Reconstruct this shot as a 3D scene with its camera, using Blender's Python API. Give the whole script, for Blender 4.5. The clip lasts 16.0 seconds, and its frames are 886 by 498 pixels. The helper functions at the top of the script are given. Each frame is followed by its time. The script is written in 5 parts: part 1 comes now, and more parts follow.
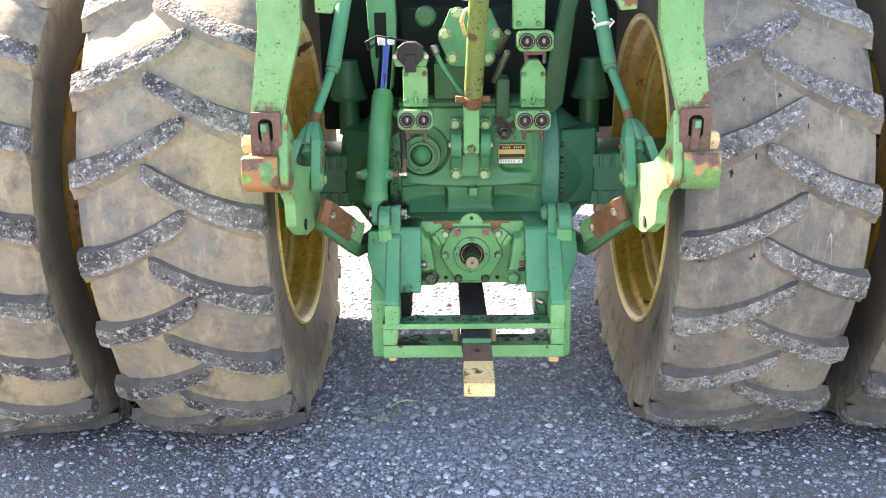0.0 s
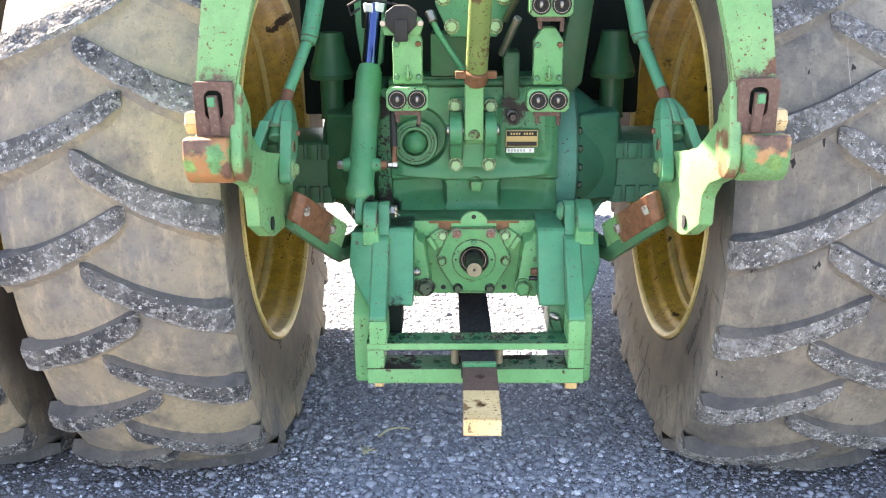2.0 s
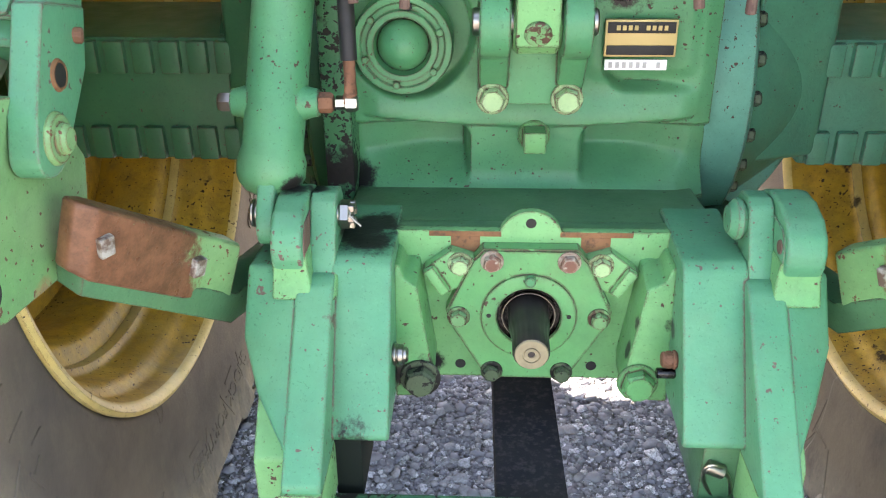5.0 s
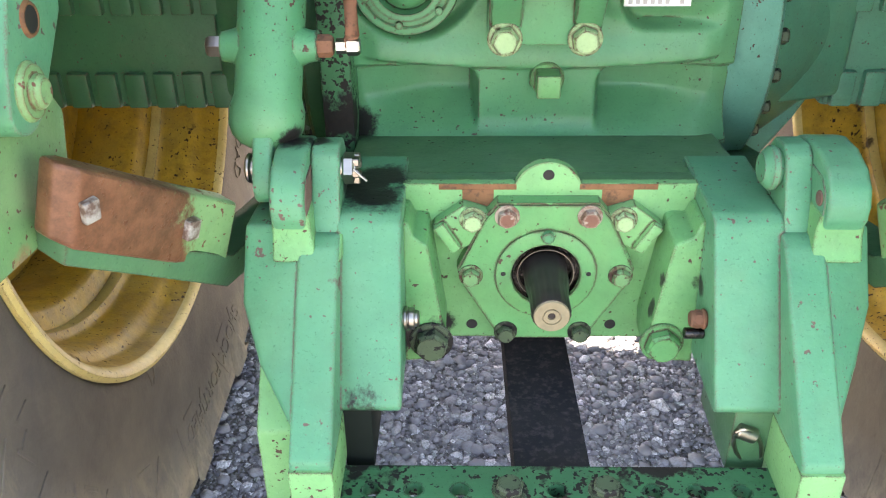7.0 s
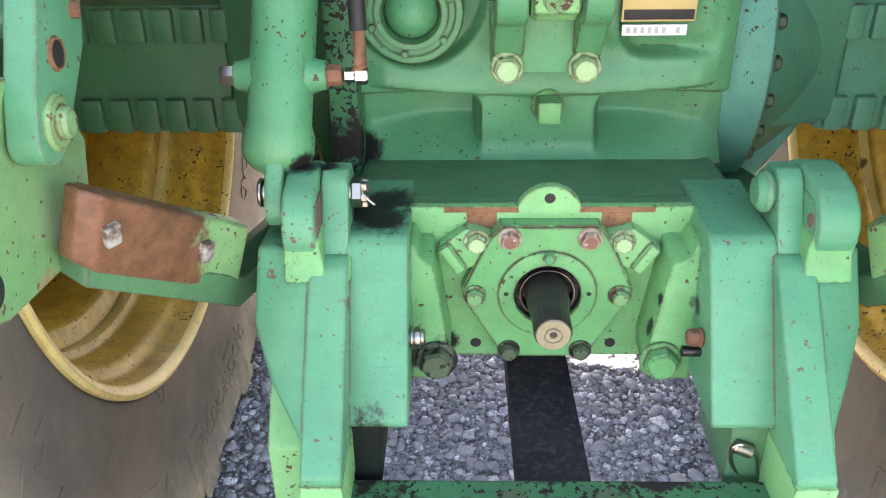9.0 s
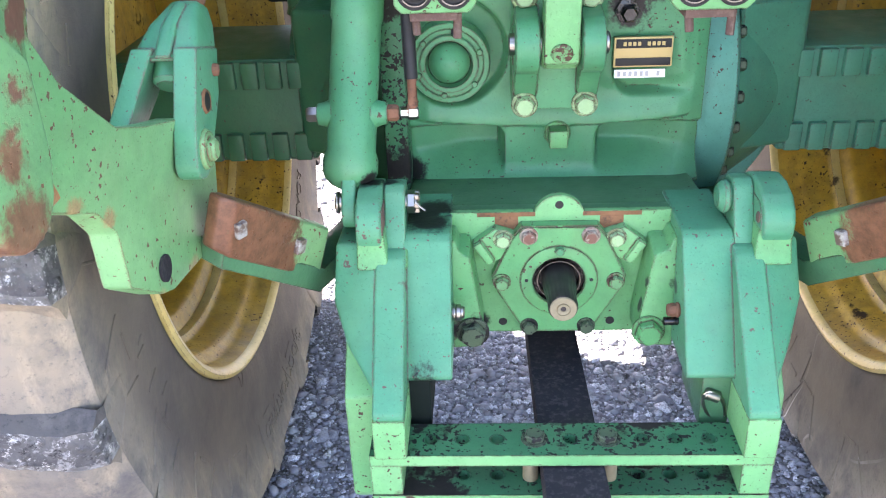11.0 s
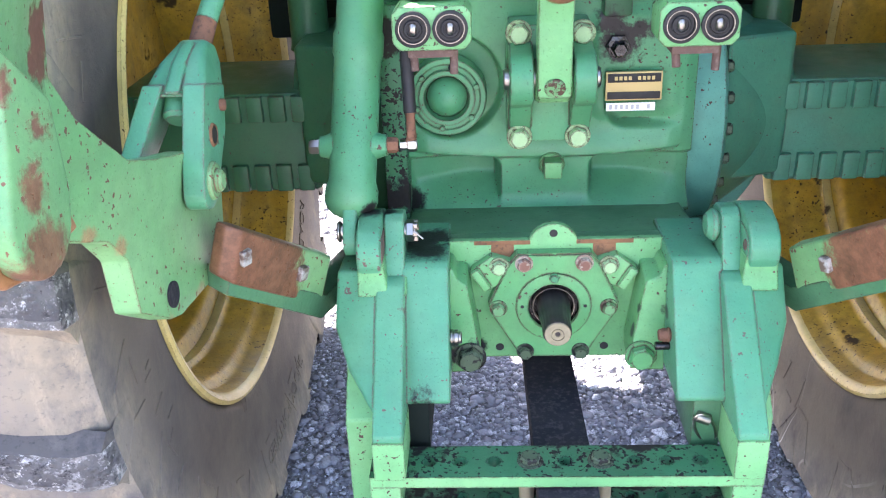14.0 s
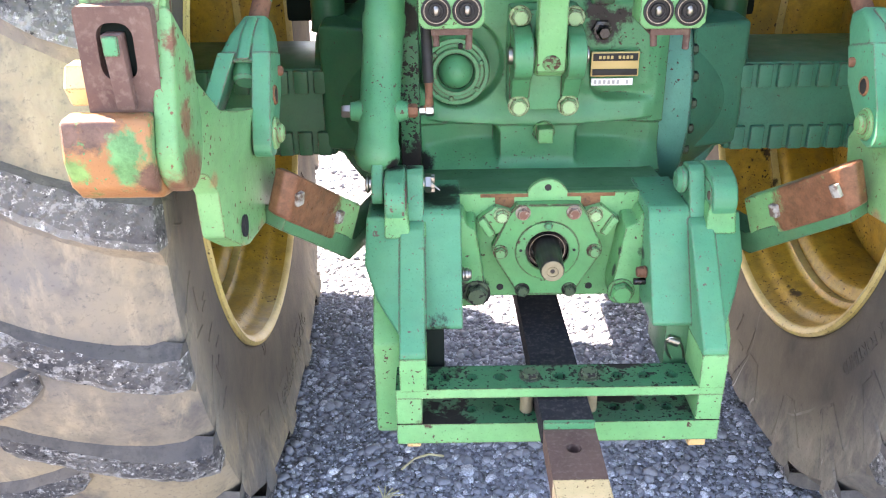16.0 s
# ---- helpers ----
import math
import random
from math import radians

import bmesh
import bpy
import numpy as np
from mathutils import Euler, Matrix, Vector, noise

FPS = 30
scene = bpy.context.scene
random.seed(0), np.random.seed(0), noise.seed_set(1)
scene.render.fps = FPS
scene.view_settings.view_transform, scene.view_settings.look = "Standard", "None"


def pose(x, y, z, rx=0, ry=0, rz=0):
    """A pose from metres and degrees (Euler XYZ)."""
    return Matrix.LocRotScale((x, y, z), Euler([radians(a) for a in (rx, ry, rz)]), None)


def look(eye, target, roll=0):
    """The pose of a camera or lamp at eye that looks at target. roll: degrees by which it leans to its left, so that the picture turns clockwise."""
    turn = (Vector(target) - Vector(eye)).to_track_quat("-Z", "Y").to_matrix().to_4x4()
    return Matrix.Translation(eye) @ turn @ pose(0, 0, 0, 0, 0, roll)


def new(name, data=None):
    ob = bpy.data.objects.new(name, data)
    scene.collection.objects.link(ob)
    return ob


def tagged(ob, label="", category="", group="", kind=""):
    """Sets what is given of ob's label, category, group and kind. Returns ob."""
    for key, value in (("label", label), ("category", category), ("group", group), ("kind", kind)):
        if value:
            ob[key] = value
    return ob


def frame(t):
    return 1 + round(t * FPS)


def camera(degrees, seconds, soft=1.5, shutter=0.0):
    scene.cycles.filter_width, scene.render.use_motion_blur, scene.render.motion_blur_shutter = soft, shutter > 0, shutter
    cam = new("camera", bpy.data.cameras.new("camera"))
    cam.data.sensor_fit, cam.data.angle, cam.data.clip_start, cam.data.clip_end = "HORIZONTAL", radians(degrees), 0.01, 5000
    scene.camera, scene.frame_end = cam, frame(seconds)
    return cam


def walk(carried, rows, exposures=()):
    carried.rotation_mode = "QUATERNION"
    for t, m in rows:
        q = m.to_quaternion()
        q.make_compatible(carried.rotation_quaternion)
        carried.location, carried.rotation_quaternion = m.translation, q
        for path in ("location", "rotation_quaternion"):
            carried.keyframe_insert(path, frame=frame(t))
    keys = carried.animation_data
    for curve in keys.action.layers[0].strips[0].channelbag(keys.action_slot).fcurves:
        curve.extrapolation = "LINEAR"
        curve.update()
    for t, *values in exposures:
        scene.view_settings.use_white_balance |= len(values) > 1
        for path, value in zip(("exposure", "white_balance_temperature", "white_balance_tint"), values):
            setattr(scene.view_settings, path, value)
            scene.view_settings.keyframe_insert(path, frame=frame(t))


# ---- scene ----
cam = camera(52.7, 16.0, 1.1)
PATH = [
    (0, (-0.053, -2.799, 1.566), (-0.081, -0.895, 0.956), -0.7),
    (0.5, (-0.074, -2.79, 1.575), (-0.093, -0.875, 0.999), -0.7),
    (1, (-0.089, -2.774, 1.566), (-0.104, -0.857, 0.996), -0.7),
    (1.5, (-0.089, -2.644, 1.518), (-0.108, -0.731, 0.934), -0.6),
    (2, (-0.042, -2.359, 1.439), (-0.077, -0.455, 0.828), -0.5),
    (2.5, (-0.049, -2.058, 1.345), (-0.113, -0.165, 0.705), -0.5),
    (3, (-0.075, -1.743, 1.334), (-0.147, 0.132, 0.642), -0.3),
    (3.5, (-0.032, -1.442, 1.313), (-0.123, 0.403, 0.548), -0.3),
    (5.8, (-0.099, -0.899, 1.214), (-0.176, 0.849, 0.246), -0.6),
    (6, (-0.108, -0.893, 1.215), (-0.174, 0.844, 0.226), -0.5),
    (6.5, (-0.11, -0.893, 1.217), (-0.164, 0.831, 0.204), -0.6),
    (7, (-0.097, -0.895, 1.212), (-0.142, 0.827, 0.195), -0.7),
    (7.5, (-0.098, -0.893, 1.214), (-0.124, 0.824, 0.189), -0.5),
    (8, (-0.099, -0.895, 1.216), (-0.121, 0.824, 0.194), -0.3),
    (8.5, (-0.097, -0.903, 1.223), (-0.131, 0.822, 0.212), -0.5),
    (9, (-0.102, -0.923, 1.233), (-0.147, 0.818, 0.251), -0.8),
    (9.2, (-0.105, -0.942, 1.236), (-0.162, 0.804, 0.262), -0.9),
    (11.3, (-0.114, -1.239, 1.342), (-0.21, 0.544, 0.44), -2.4),
    (11.5, (-0.111, -1.244, 1.344), (-0.209, 0.542, 0.451), -2.5),
    (12, (-0.109, -1.253, 1.349), (-0.211, 0.541, 0.47), -2.5),
    (12.5, (-0.113, -1.26, 1.35), (-0.218, 0.539, 0.482), -2.5),
    (13, (-0.112, -1.262, 1.35), (-0.22, 0.542, 0.494), -2.5),
    (13.5, (-0.107, -1.263, 1.352), (-0.216, 0.542, 0.496), -2.5),
    (14, (-0.104, -1.259, 1.35), (-0.203, 0.547, 0.496), -2.4),
    (14.5, (-0.104, -1.266, 1.353), (-0.182, 0.542, 0.502), -2.0),
    (15, (-0.107, -1.296, 1.356), (-0.158, 0.512, 0.503), -1.7),
    (15.5, (-0.143, -1.384, 1.366), (-0.157, 0.422, 0.509), -1.1),
    (16, (-0.199, -1.514, 1.38), (-0.195, 0.29, 0.517), -0.8),
]
EXPOSURES = [(0.0, 3.54, 7900, 18), (3.5, 3.80, 7300, 20), (6.0, 4.18, 8400, 23), (9.0, 4.20, 8100, 24), (11.5, 4.17, 6800, 27), (14.0, 4.17, 6750, 28), (15.2, 4.09, 6800, 28), (16.0, 4.03, 7500, 25)]
walk(cam, [(t, look(eye, target, roll)) for t, eye, target, roll in PATH], EXPOSURES)

# ---- world and sun ----
SUN_AZ, SUN_EL = 52.0, 45.0      # degrees left of straight ahead, degrees above the horizon
world = bpy.data.worlds.new("world")
scene.world = world
world.use_nodes = True
wn = world.node_tree
sky = wn.nodes.new("ShaderNodeTexSky")
sky.sky_type = 'NISHITA'
sky.sun_disc = False
sky.sun_elevation = radians(SUN_EL)
sky.sun_rotation = radians(-SUN_AZ)
wn.links.new(sky.outputs["Color"], wn.nodes["Background"].inputs["Color"])
wn.nodes["Background"].inputs["Strength"].default_value = 0.085
sun_data = bpy.data.lights.new("sun", 'SUN')
sun_data.energy, sun_data.angle, sun_data.color = 5.0, radians(0.5), (1.0, 0.95, 0.87)
sun = new("sun", sun_data)
to_sun = Vector((-math.sin(radians(SUN_AZ)) * math.cos(radians(SUN_EL)), math.cos(radians(SUN_AZ)) * math.cos(radians(SUN_EL)), math.sin(radians(SUN_EL))))
sun.matrix_world = look(tuple(to_sun * 20), (0, 0, 0))


# ---- materials ----
class Mat:
    """A small node builder around a Principled surface."""

    def __init__(self, name, rough=0.5, metal=0.0, spec=0.5):
        self.m = bpy.data.materials.new(name)
        self.m.use_nodes = True
        self.t = self.m.node_tree
        self.p = self.t.nodes["Principled BSDF"]
        self.p.inputs["Roughness"].default_value = rough
        self.p.inputs["Metallic"].default_value = metal
        self.p.inputs["Specular IOR Level"].default_value = spec
        self.co = self.t.nodes.new("ShaderNodeTexCoord").outputs["Object"]

    def link(self, a, b):
        self.t.links.new(a, b)

    def noise(self, scale, detail=4.0, rough=0.55, stretch=None, lo=0.0, hi=1.0):
        n = self.t.nodes.new("ShaderNodeTexNoise")
        n.inputs["Scale"].default_value, n.inputs["Detail"].default_value, n.inputs["Roughness"].default_value = scale, detail, rough
        src = self.co
        if stretch:
            mp = self.t.nodes.new("ShaderNodeMapping")
            mp.inputs["Scale"].default_value = stretch
            self.link(src, mp.inputs["Vector"])
            src = mp.outputs["Vector"]
        self.link(src, n.inputs["Vector"])
        if (lo, hi) == (0.0, 1.0):
            return n.outputs["Fac"]
        r = self.t.nodes.new("ShaderNodeMapRange")
        r.inputs["From Min"].default_value, r.inputs["From Max"].default_value = lo, hi
        self.link(n.outputs["Fac"], r.inputs["Value"])
        return r.outputs["Result"]

    def voronoi(self, scale, lo, hi, feature='F1'):
        n = self.t.nodes.new("ShaderNodeTexVoronoi")
        n.feature = feature
        n.inputs["Scale"].default_value = scale
        self.link(self.co, n.inputs["Vector"])
        r = self.t.nodes.new("ShaderNodeMapRange")
        r.inputs["From Min"].default_value, r.inputs["From Max"].default_value = lo, hi
        self.link(n.outputs["Distance"], r.inputs["Value"])
        return r.outputs["Result"]

    def math(self, op, a, b):
        n = self.t.nodes.new("ShaderNodeMath")
        n.operation = op
        for k, v in ((0, a), (1, b)):
            if isinstance(v, (int, float)):
                n.inputs[k].default_value = v
            else:
                self.link(v, n.inputs[k])
        return n.outputs[0]

    def mix(self, fac, a, b):
        n = self.t.nodes.new("ShaderNodeMix")
        n.data_type = 'RGBA'
        for key, v in (("Factor", fac), ("A", a), ("B", b)):
            sock = [i for i in n.inputs if i.name == key and i.type == ('VALUE' if key == "Factor" else 'RGBA')][0]
            if isinstance(v, (int, float)):
                sock.default_value = v
            elif isinstance(v, tuple):
                sock.default_value = (*v, 1)
            else:
                self.link(v, sock)
        return [o for o in n.outputs if o.type == 'RGBA'][0]

    def colour(self, c):
        if isinstance(c, tuple):
            self.p.inputs["Base Color"].default_value = (*c, 1)
        else:
            self.link(c, self.p.inputs["Base Color"])
        return self

    def rough(self, v):
        self.link(v, self.p.inputs["Roughness"])
        return self

    def bump(self, h, strength=0.3, dist=0.002):
        b = self.t.nodes.new("ShaderNodeBump")
        b.inputs["Strength"].default_value, b.inputs["Distance"].default_value = strength, dist
        self.link(h, b.inputs["Height"])
        self.link(b.outputs["Normal"], self.p.inputs["Normal"])
        return self


def paint(name, base, faded, chip=(0.095, 0.052, 0.038), amount=0.64, patch=0.70, rough=0.42, dirt=0.35, edge=1.0, stains=()):
    """Old machine paint: faded in patches, dusty, chipped to rust on edges and in spots; stains: places and radii of oil."""
    m = Mat(name, rough, spec=0.28)
    c = m.mix(m.noise(4.0, 3, lo=0.35, hi=0.65), base, faded)
    c = m.mix(m.math('MULTIPLY', m.noise(30.0, 6, 0.7, lo=0.42, hi=0.8), dirt), c, tuple(v * 0.45 + 0.02 for v in base))
    c = m.mix(m.math('MULTIPLY', m.noise(12.0, 5, 0.6, lo=0.5, hi=0.75), dirt * 0.35), c, (0.17, 0.16, 0.085))
    c = m.mix(m.math('MULTIPLY', m.noise(260.0, 3, 0.7, lo=0.60, hi=0.70), 0.45), c, tuple(v * 0.35 for v in base))
    c = m.mix(m.math('MULTIPLY', m.noise(190.0, 3, 0.7, lo=0.60, hi=0.70), 0.12), c, tuple(min(v * 1.5 + 0.02, 0.9) for v in faded))
    # small flakes, gathered in places, and a few larger bare patches with ragged edges
    where = m.noise(7.0, 2, 0.5, lo=0.30, hi=0.75)
    spots = m.math('MAXIMUM', m.noise(135.0, 2, 0.5), m.math('SUBTRACT', m.noise(62.0, 3, 0.6), 0.012))
    lim = m.math('SUBTRACT', amount + 0.105, m.math('MULTIPLY', where, 0.11))
    spots = m.math('MULTIPLY', m.math('SUBTRACT', spots, lim), 40.0)
    patches = m.math('MULTIPLY', m.math('SUBTRACT', m.math('ADD', m.noise(8.0, 3, 0.5), m.math('MULTIPLY', m.noise(70.0, 4, 0.7), 0.16)), patch + 0.085), 30.0)
    # worn edges: where a rounded normal differs from the surface's own
    bev = m.t.nodes.new("ShaderNodeBevel")
    bev.samples = 3
    bev.inputs["Radius"].default_value = 0.0045
    dot = m.t.nodes.new("ShaderNodeVectorMath")
    dot.operation = 'DOT_PRODUCT'
    m.link(bev.outputs["Normal"], dot.inputs[0])
    m.link(m.t.nodes.new("ShaderNodeNewGeometry").outputs["Normal"], dot.inputs[1])
    sharp = m.math('MULTIPLY', m.math('SUBTRACT', 0.985, dot.outputs["Value"]), 7.0 * edge)
    edges = m.math('MULTIPLY', m.math('SUBTRACT', m.math('ADD', m.math('MINIMUM', sharp, 0.55), m.noise(60.0, 5, 0.75)), 0.93), 12.0)
    n = m.t.nodes.new("ShaderNodeClamp")
    m.link(m.math('MAXIMUM', edges, m.math('MAXIMUM', spots, patches)), n.inputs["Value"])
    wear = n.outputs["Result"]
    c = m.mix(wear, c, m.mix(m.noise(140.0, 3), chip, tuple(v * 0.45 for v in chip)))
    r = m.math('ADD', m.math('MULTIPLY', wear, 0.35), m.noise(22.0, 4, lo=-0.6, hi=2.2))
    for place, radius, *tone in stains:
        d = m.t.nodes.new("ShaderNodeVectorMath")
        d.operation = 'DISTANCE'
        m.link(m.co, d.inputs[0])
        d.inputs[1].default_value = place
        k = m.math('ADD', m.math('DIVIDE', d.outputs["Value"], radius), m.math('MULTIPLY', m.noise(55.0, 6, 0.75), 1.5))
        oil = m.t.nodes.new("ShaderNodeMapRange")
        oil.inputs["From Min"].default_value, oil.inputs["From Max"].default_value = 1.55, 1.25
        m.link(k, oil.inputs["Value"])
        c = m.mix(oil.outputs["Result"], c, m.mix(m.noise(38.0, 6, 0.75, lo=0.36, hi=0.64), tone[0], tuple(v * 0.5 for v in tone[0])) if tone else (0.014, 0.013, 0.012))
    m.colour(c)
    m.rough(r)
    m.bump(m.math('SUBTRACT', m.math('ADD', m.math('MULTIPLY', m.noise(160.0, 4), 0.6), m.noise(35.0, 4)), m.math('MULTIPLY', wear, 0.9)), 0.38, 0.0016)
    return m.m


OIL = [((0.124, -0.035, 0.665), 0.014), ((-0.122, -0.05, 0.600), 0.024), ((0.166, -0.05, 0.665), 0.016), ((-0.158, -0.055, 0.595), 0.026), ((0.126, -0.03, 0.62), 0.018), ((0.118, 0.19, 1.022), 0.050), ((0.10, 0.19, 1.06), 0.040), ((0.150, 0.19, 1.045), 0.030), ((-0.215, 0.02, 0.752), 0.055), ((-0.205, -0.14, 0.572), 0.040), ((-0.145, -0.01, 0.605), 0.032), ((-0.195, -0.01, 0.757), 0.045), ((-0.19, 0.04, 0.75), 0.045), ((-0.28, -0.01, 0.826), 0.024), ((-0.255, 0.0, 0.824), 0.022), ((-0.12, 0.02, 0.565), 0.020), ((0.155, 0.0, 0.66), 0.022), ((-0.240, 0.21, 0.745), 0.045)]
GREEN = paint("green_paint", (0.034, 0.196, 0.090), (0.070, 0.252, 0.117), amount=0.65, patch=0.785, edge=1.5, stains=OIL)
GREEN_WORN = paint("worn_green_paint", (0.096, 0.270, 0.102), (0.155, 0.322, 0.138), chip=(0.20, 0.085, 0.055), amount=0.60, patch=0.60, dirt=0.5, edge=1.4)
GREEN_TEAL = paint("bluish_green_paint", (0.034, 0.202, 0.108), (0.072, 0.258, 0.138), chip=(0.17, 0.11, 0.09), amount=0.637, patch=0.74, edge=2.0, stains=OIL)
# green darkened for shade under the cab and on the left axle
GREEN_DEEP = paint("shaded_deep_green_paint", (0.017, 0.086, 0.036), (0.028, 0.116, 0.050), amount=0.67, patch=0.76, dirt=0.4, edge=0.7, stains=OIL)
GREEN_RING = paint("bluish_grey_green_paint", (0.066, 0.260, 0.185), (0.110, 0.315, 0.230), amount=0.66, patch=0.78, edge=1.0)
# green darkened to stand for shade on the shelf, recess and lower link
GREEN_MID = paint("shade_dark_green_paint", (0.040, 0.138, 0.064), (0.064, 0.175, 0.084), amount=0.66, patch=0.76, dirt=0.5, stains=OIL)
# lighter copy for the right axle, its light put into the colour
GREEN_DULL = paint("right_axle_green_paint", (0.036, 0.180, 0.108), (0.056, 0.225, 0.135), amount=0.67, patch=0.78, dirt=0.5, edge=0.7)
GREEN_FRESH = paint("light_green_paint", (0.105, 0.325, 0.125), (0.150, 0.365, 0.150), amount=0.62, patch=0.71, edge=1.5, stains=OIL)
GREEN_LEAF = paint("leaf_green_paint", (0.062, 0.262, 0.094), (0.105, 0.315, 0.122), amount=0.63, patch=0.74, dirt=0.5, edge=1.6, stains=OIL)
GREEN_OILY = paint("oily_green_paint", (0.018, 0.114, 0.052), (0.034, 0.167, 0.074), chip=(0.02, 0.016, 0.014), amount=0.545, patch=0.53, rough=0.3)
BOLT_GREEN = paint("chipped_green_bolt_paint", (0.090, 0.250, 0.100), (0.150, 0.310, 0.140), chip=(0.11, 0.06, 0.04), amount=0.53, patch=0.64, dirt=0.6, edge=1.6)
BOLT_BRIGHT = paint("pale_green_bolt_paint", (0.235, 0.395, 0.192), (0.286, 0.426, 0.222), chip=(0.12, 0.06, 0.04), amount=0.60, patch=0.70, edge=1.6)
BOLT_RUST = paint("rusty_bolt", (0.13, 0.055, 0.038), (0.19, 0.095, 0.065), chip=(0.45, 0.38, 0.30), amount=0.50, patch=0.62, edge=0.6)
BOLT_OIL = paint("oily_bolt", (0.05, 0.07, 0.045), (0.09, 0.14, 0.07), chip=(0.02, 0.018, 0.016), amount=0.52, patch=0.55, edge=0.6)
YELLOW = paint("yellow_rim_paint", (0.38, 0.215, 0.020), (0.54, 0.345, 0.050), chip=(0.06, 0.035, 0.016), amount=0.62, patch=0.655, dirt=1.0, edge=0.3)
RIM_PALE = paint("pale_rim_paint", (0.54, 0.39, 0.115), (0.66, 0.53, 0.23), chip=(0.10, 0.07, 0.03), amount=0.64, patch=0.67, dirt=0.5, edge=0.3)
CREAM = paint("cream_yellow_colour", (0.60, 0.40, 0.17), (0.68, 0.52, 0.29), chip=(0.30, 0.17, 0.08), amount=0.60, patch=0.60)


def rust(name, a, b, c):
    m = Mat(name, 0.85, spec=0.2)
    col = m.mix(m.noise(14.0, 6, 0.7, lo=0.35, hi=0.65), a, b)
    col = m.mix(m.noise(120.0, 4, 0.6, lo=0.5, hi=0.75), col, c)
    m.colour(col).bump(m.noise(240.0, 5, 0.7), 0.5, 0.001)
    return m.m


RUST = rust("rusty_steel", (0.15, 0.072, 0.035), (0.22, 0.108, 0.055), (0.075, 0.043, 0.03))
RUST_PAINT = paint("rubbed_orange_and_green", (0.25, 0.110, 0.042), (0.38, 0.200, 0.085), chip=(0.13, 0.29, 0.11), amount=0.60, patch=0.50, rough=0.6, edge=0.0, stains=[((s_ * x, -0.665, z), r, tone) for s_ in (-1, 1) for x, z, r, tone in ((0.54, 1.112, 0.034, (0.15, 0.085, 0.06)), (0.57, 1.108, 0.030, (0.15, 0.085, 0.06)), (0.512, 1.085, 0.030, (0.10, 0.27, 0.10)), (0.512, 1.062, 0.022, (0.10, 0.27, 0.10)), (0.565, 1.066, 0.020, (0.16, 0.30, 0.09)), (0.49, 1.05, 0.03, (0.14, 0.075, 0.05)))])
SWAY = paint("green_paint_rubbed_bare", (0.096, 0.270, 0.102), (0.155, 0.322, 0.138), chip=(0.20, 0.085, 0.055), amount=0.60, patch=0.66, dirt=0.5, edge=1.4, stains=[((s_ * (0.437 - 0.089 * f + 0.01), -0.252 + 0.204 * f, 0.8725 - 0.149 * f + h), 0.070, (0.19, 0.085, 0.045)) for s_ in (-1, 1) for f in (0.08, 0.2, 0.32, 0.44, 0.54) for h in (-0.03, 0.02)])
UPRIGHT = paint("green_paint_worn_to_brown_steel", (0.096, 0.270, 0.102), (0.155, 0.322, 0.138), chip=(0.17, 0.085, 0.055), amount=0.60, patch=0.62, dirt=0.5, edge=1.4, stains=[((x, -0.61, z), r, (0.13, 0.078, 0.06)) for x, z, r in ((-0.517, 1.12, 0.095), (-0.517, 1.19, 0.070), (0.53, 1.12, 0.095), (0.53, 1.19, 0.07))])
HOOK_CHEEK = paint("green_paint_rubbed_to_rust", (0.096, 0.270, 0.102), (0.155, 0.322, 0.138), chip=(0.22, 0.11, 0.065), amount=0.625, patch=0.60, dirt=0.5, edge=1.4, stains=[((x, -0.61, z), r, (0.20, 0.105, 0.058)) for x, z, r in ((-0.477, 1.035, 0.060), (-0.477, 1.10, 0.035), (0.487, 1.035, 0.060), (0.487, 1.10, 0.035))])
ARM = paint("green_paint_bare_at_the_edges", (0.096, 0.270, 0.102), (0.155, 0.322, 0.138), chip=(0.17, 0.085, 0.055), amount=0.61, patch=0.60, dirt=0.5, edge=1.4, stains=[((s_ * x, y, z), r * 0.75, (0.30, 0.22, 0.10)) for s_ in (-1, 1) for x, y, z, r in ((0.49, -0.40, 0.95, 0.03), (0.50, -0.45, 0.985, 0.03), (0.48, -0.33, 0.815, 0.03), (0.48, -0.24, 0.808, 0.03))])
BROWN = rust("brown_worn_steel", (0.095, 0.056, 0.046), (0.135, 0.083, 0.064), (0.165, 0.115, 0.09))
DARK_STEEL = rust("oiled_dark_steel", (0.012, 0.012, 0.016), (0.022, 0.020, 0.022), (0.05, 0.045, 0.045))
STEEL = Mat("plated_steel", 0.32, 1.0)
STEEL.colour(STEEL.mix(STEEL.noise(60.0, 4), (0.40, 0.37, 0.33), (0.22, 0.20, 0.17)))
STEEL = STEEL.m
WORN_STEEL = Mat("worn_pale_steel", 0.5, 0.2)
WORN_STEEL.colour(WORN_STEEL.mix(WORN_STEEL.noise(70.0, 4, 0.6, lo=0.42, hi=0.60), (0.36, 0.35, 0.32), (0.12, 0.075, 0.055)))
WORN_STEEL = WORN_STEEL.m
# the blue sky's reflection is put into the rod's navy colour
CHROME = Mat("sky_tinted_chrome", 0.12, 1.0).colour((0.075, 0.105, 0.22)).m
SHAFT = Mat("greasy_shaft_steel", 0.42, 0.6)
SHAFT.colour(SHAFT.mix(SHAFT.noise(50.0, 4), (0.025, 0.022, 0.022), (0.06, 0.052, 0.05)))
SHAFT = SHAFT.m
SHAFT_END = Mat("worn_shaft_face", 0.5, 0.35)
SHAFT_END.colour(SHAFT_END.mix(SHAFT_END.noise(90.0, 4), (0.30, 0.26, 0.16), (0.17, 0.145, 0.095)))
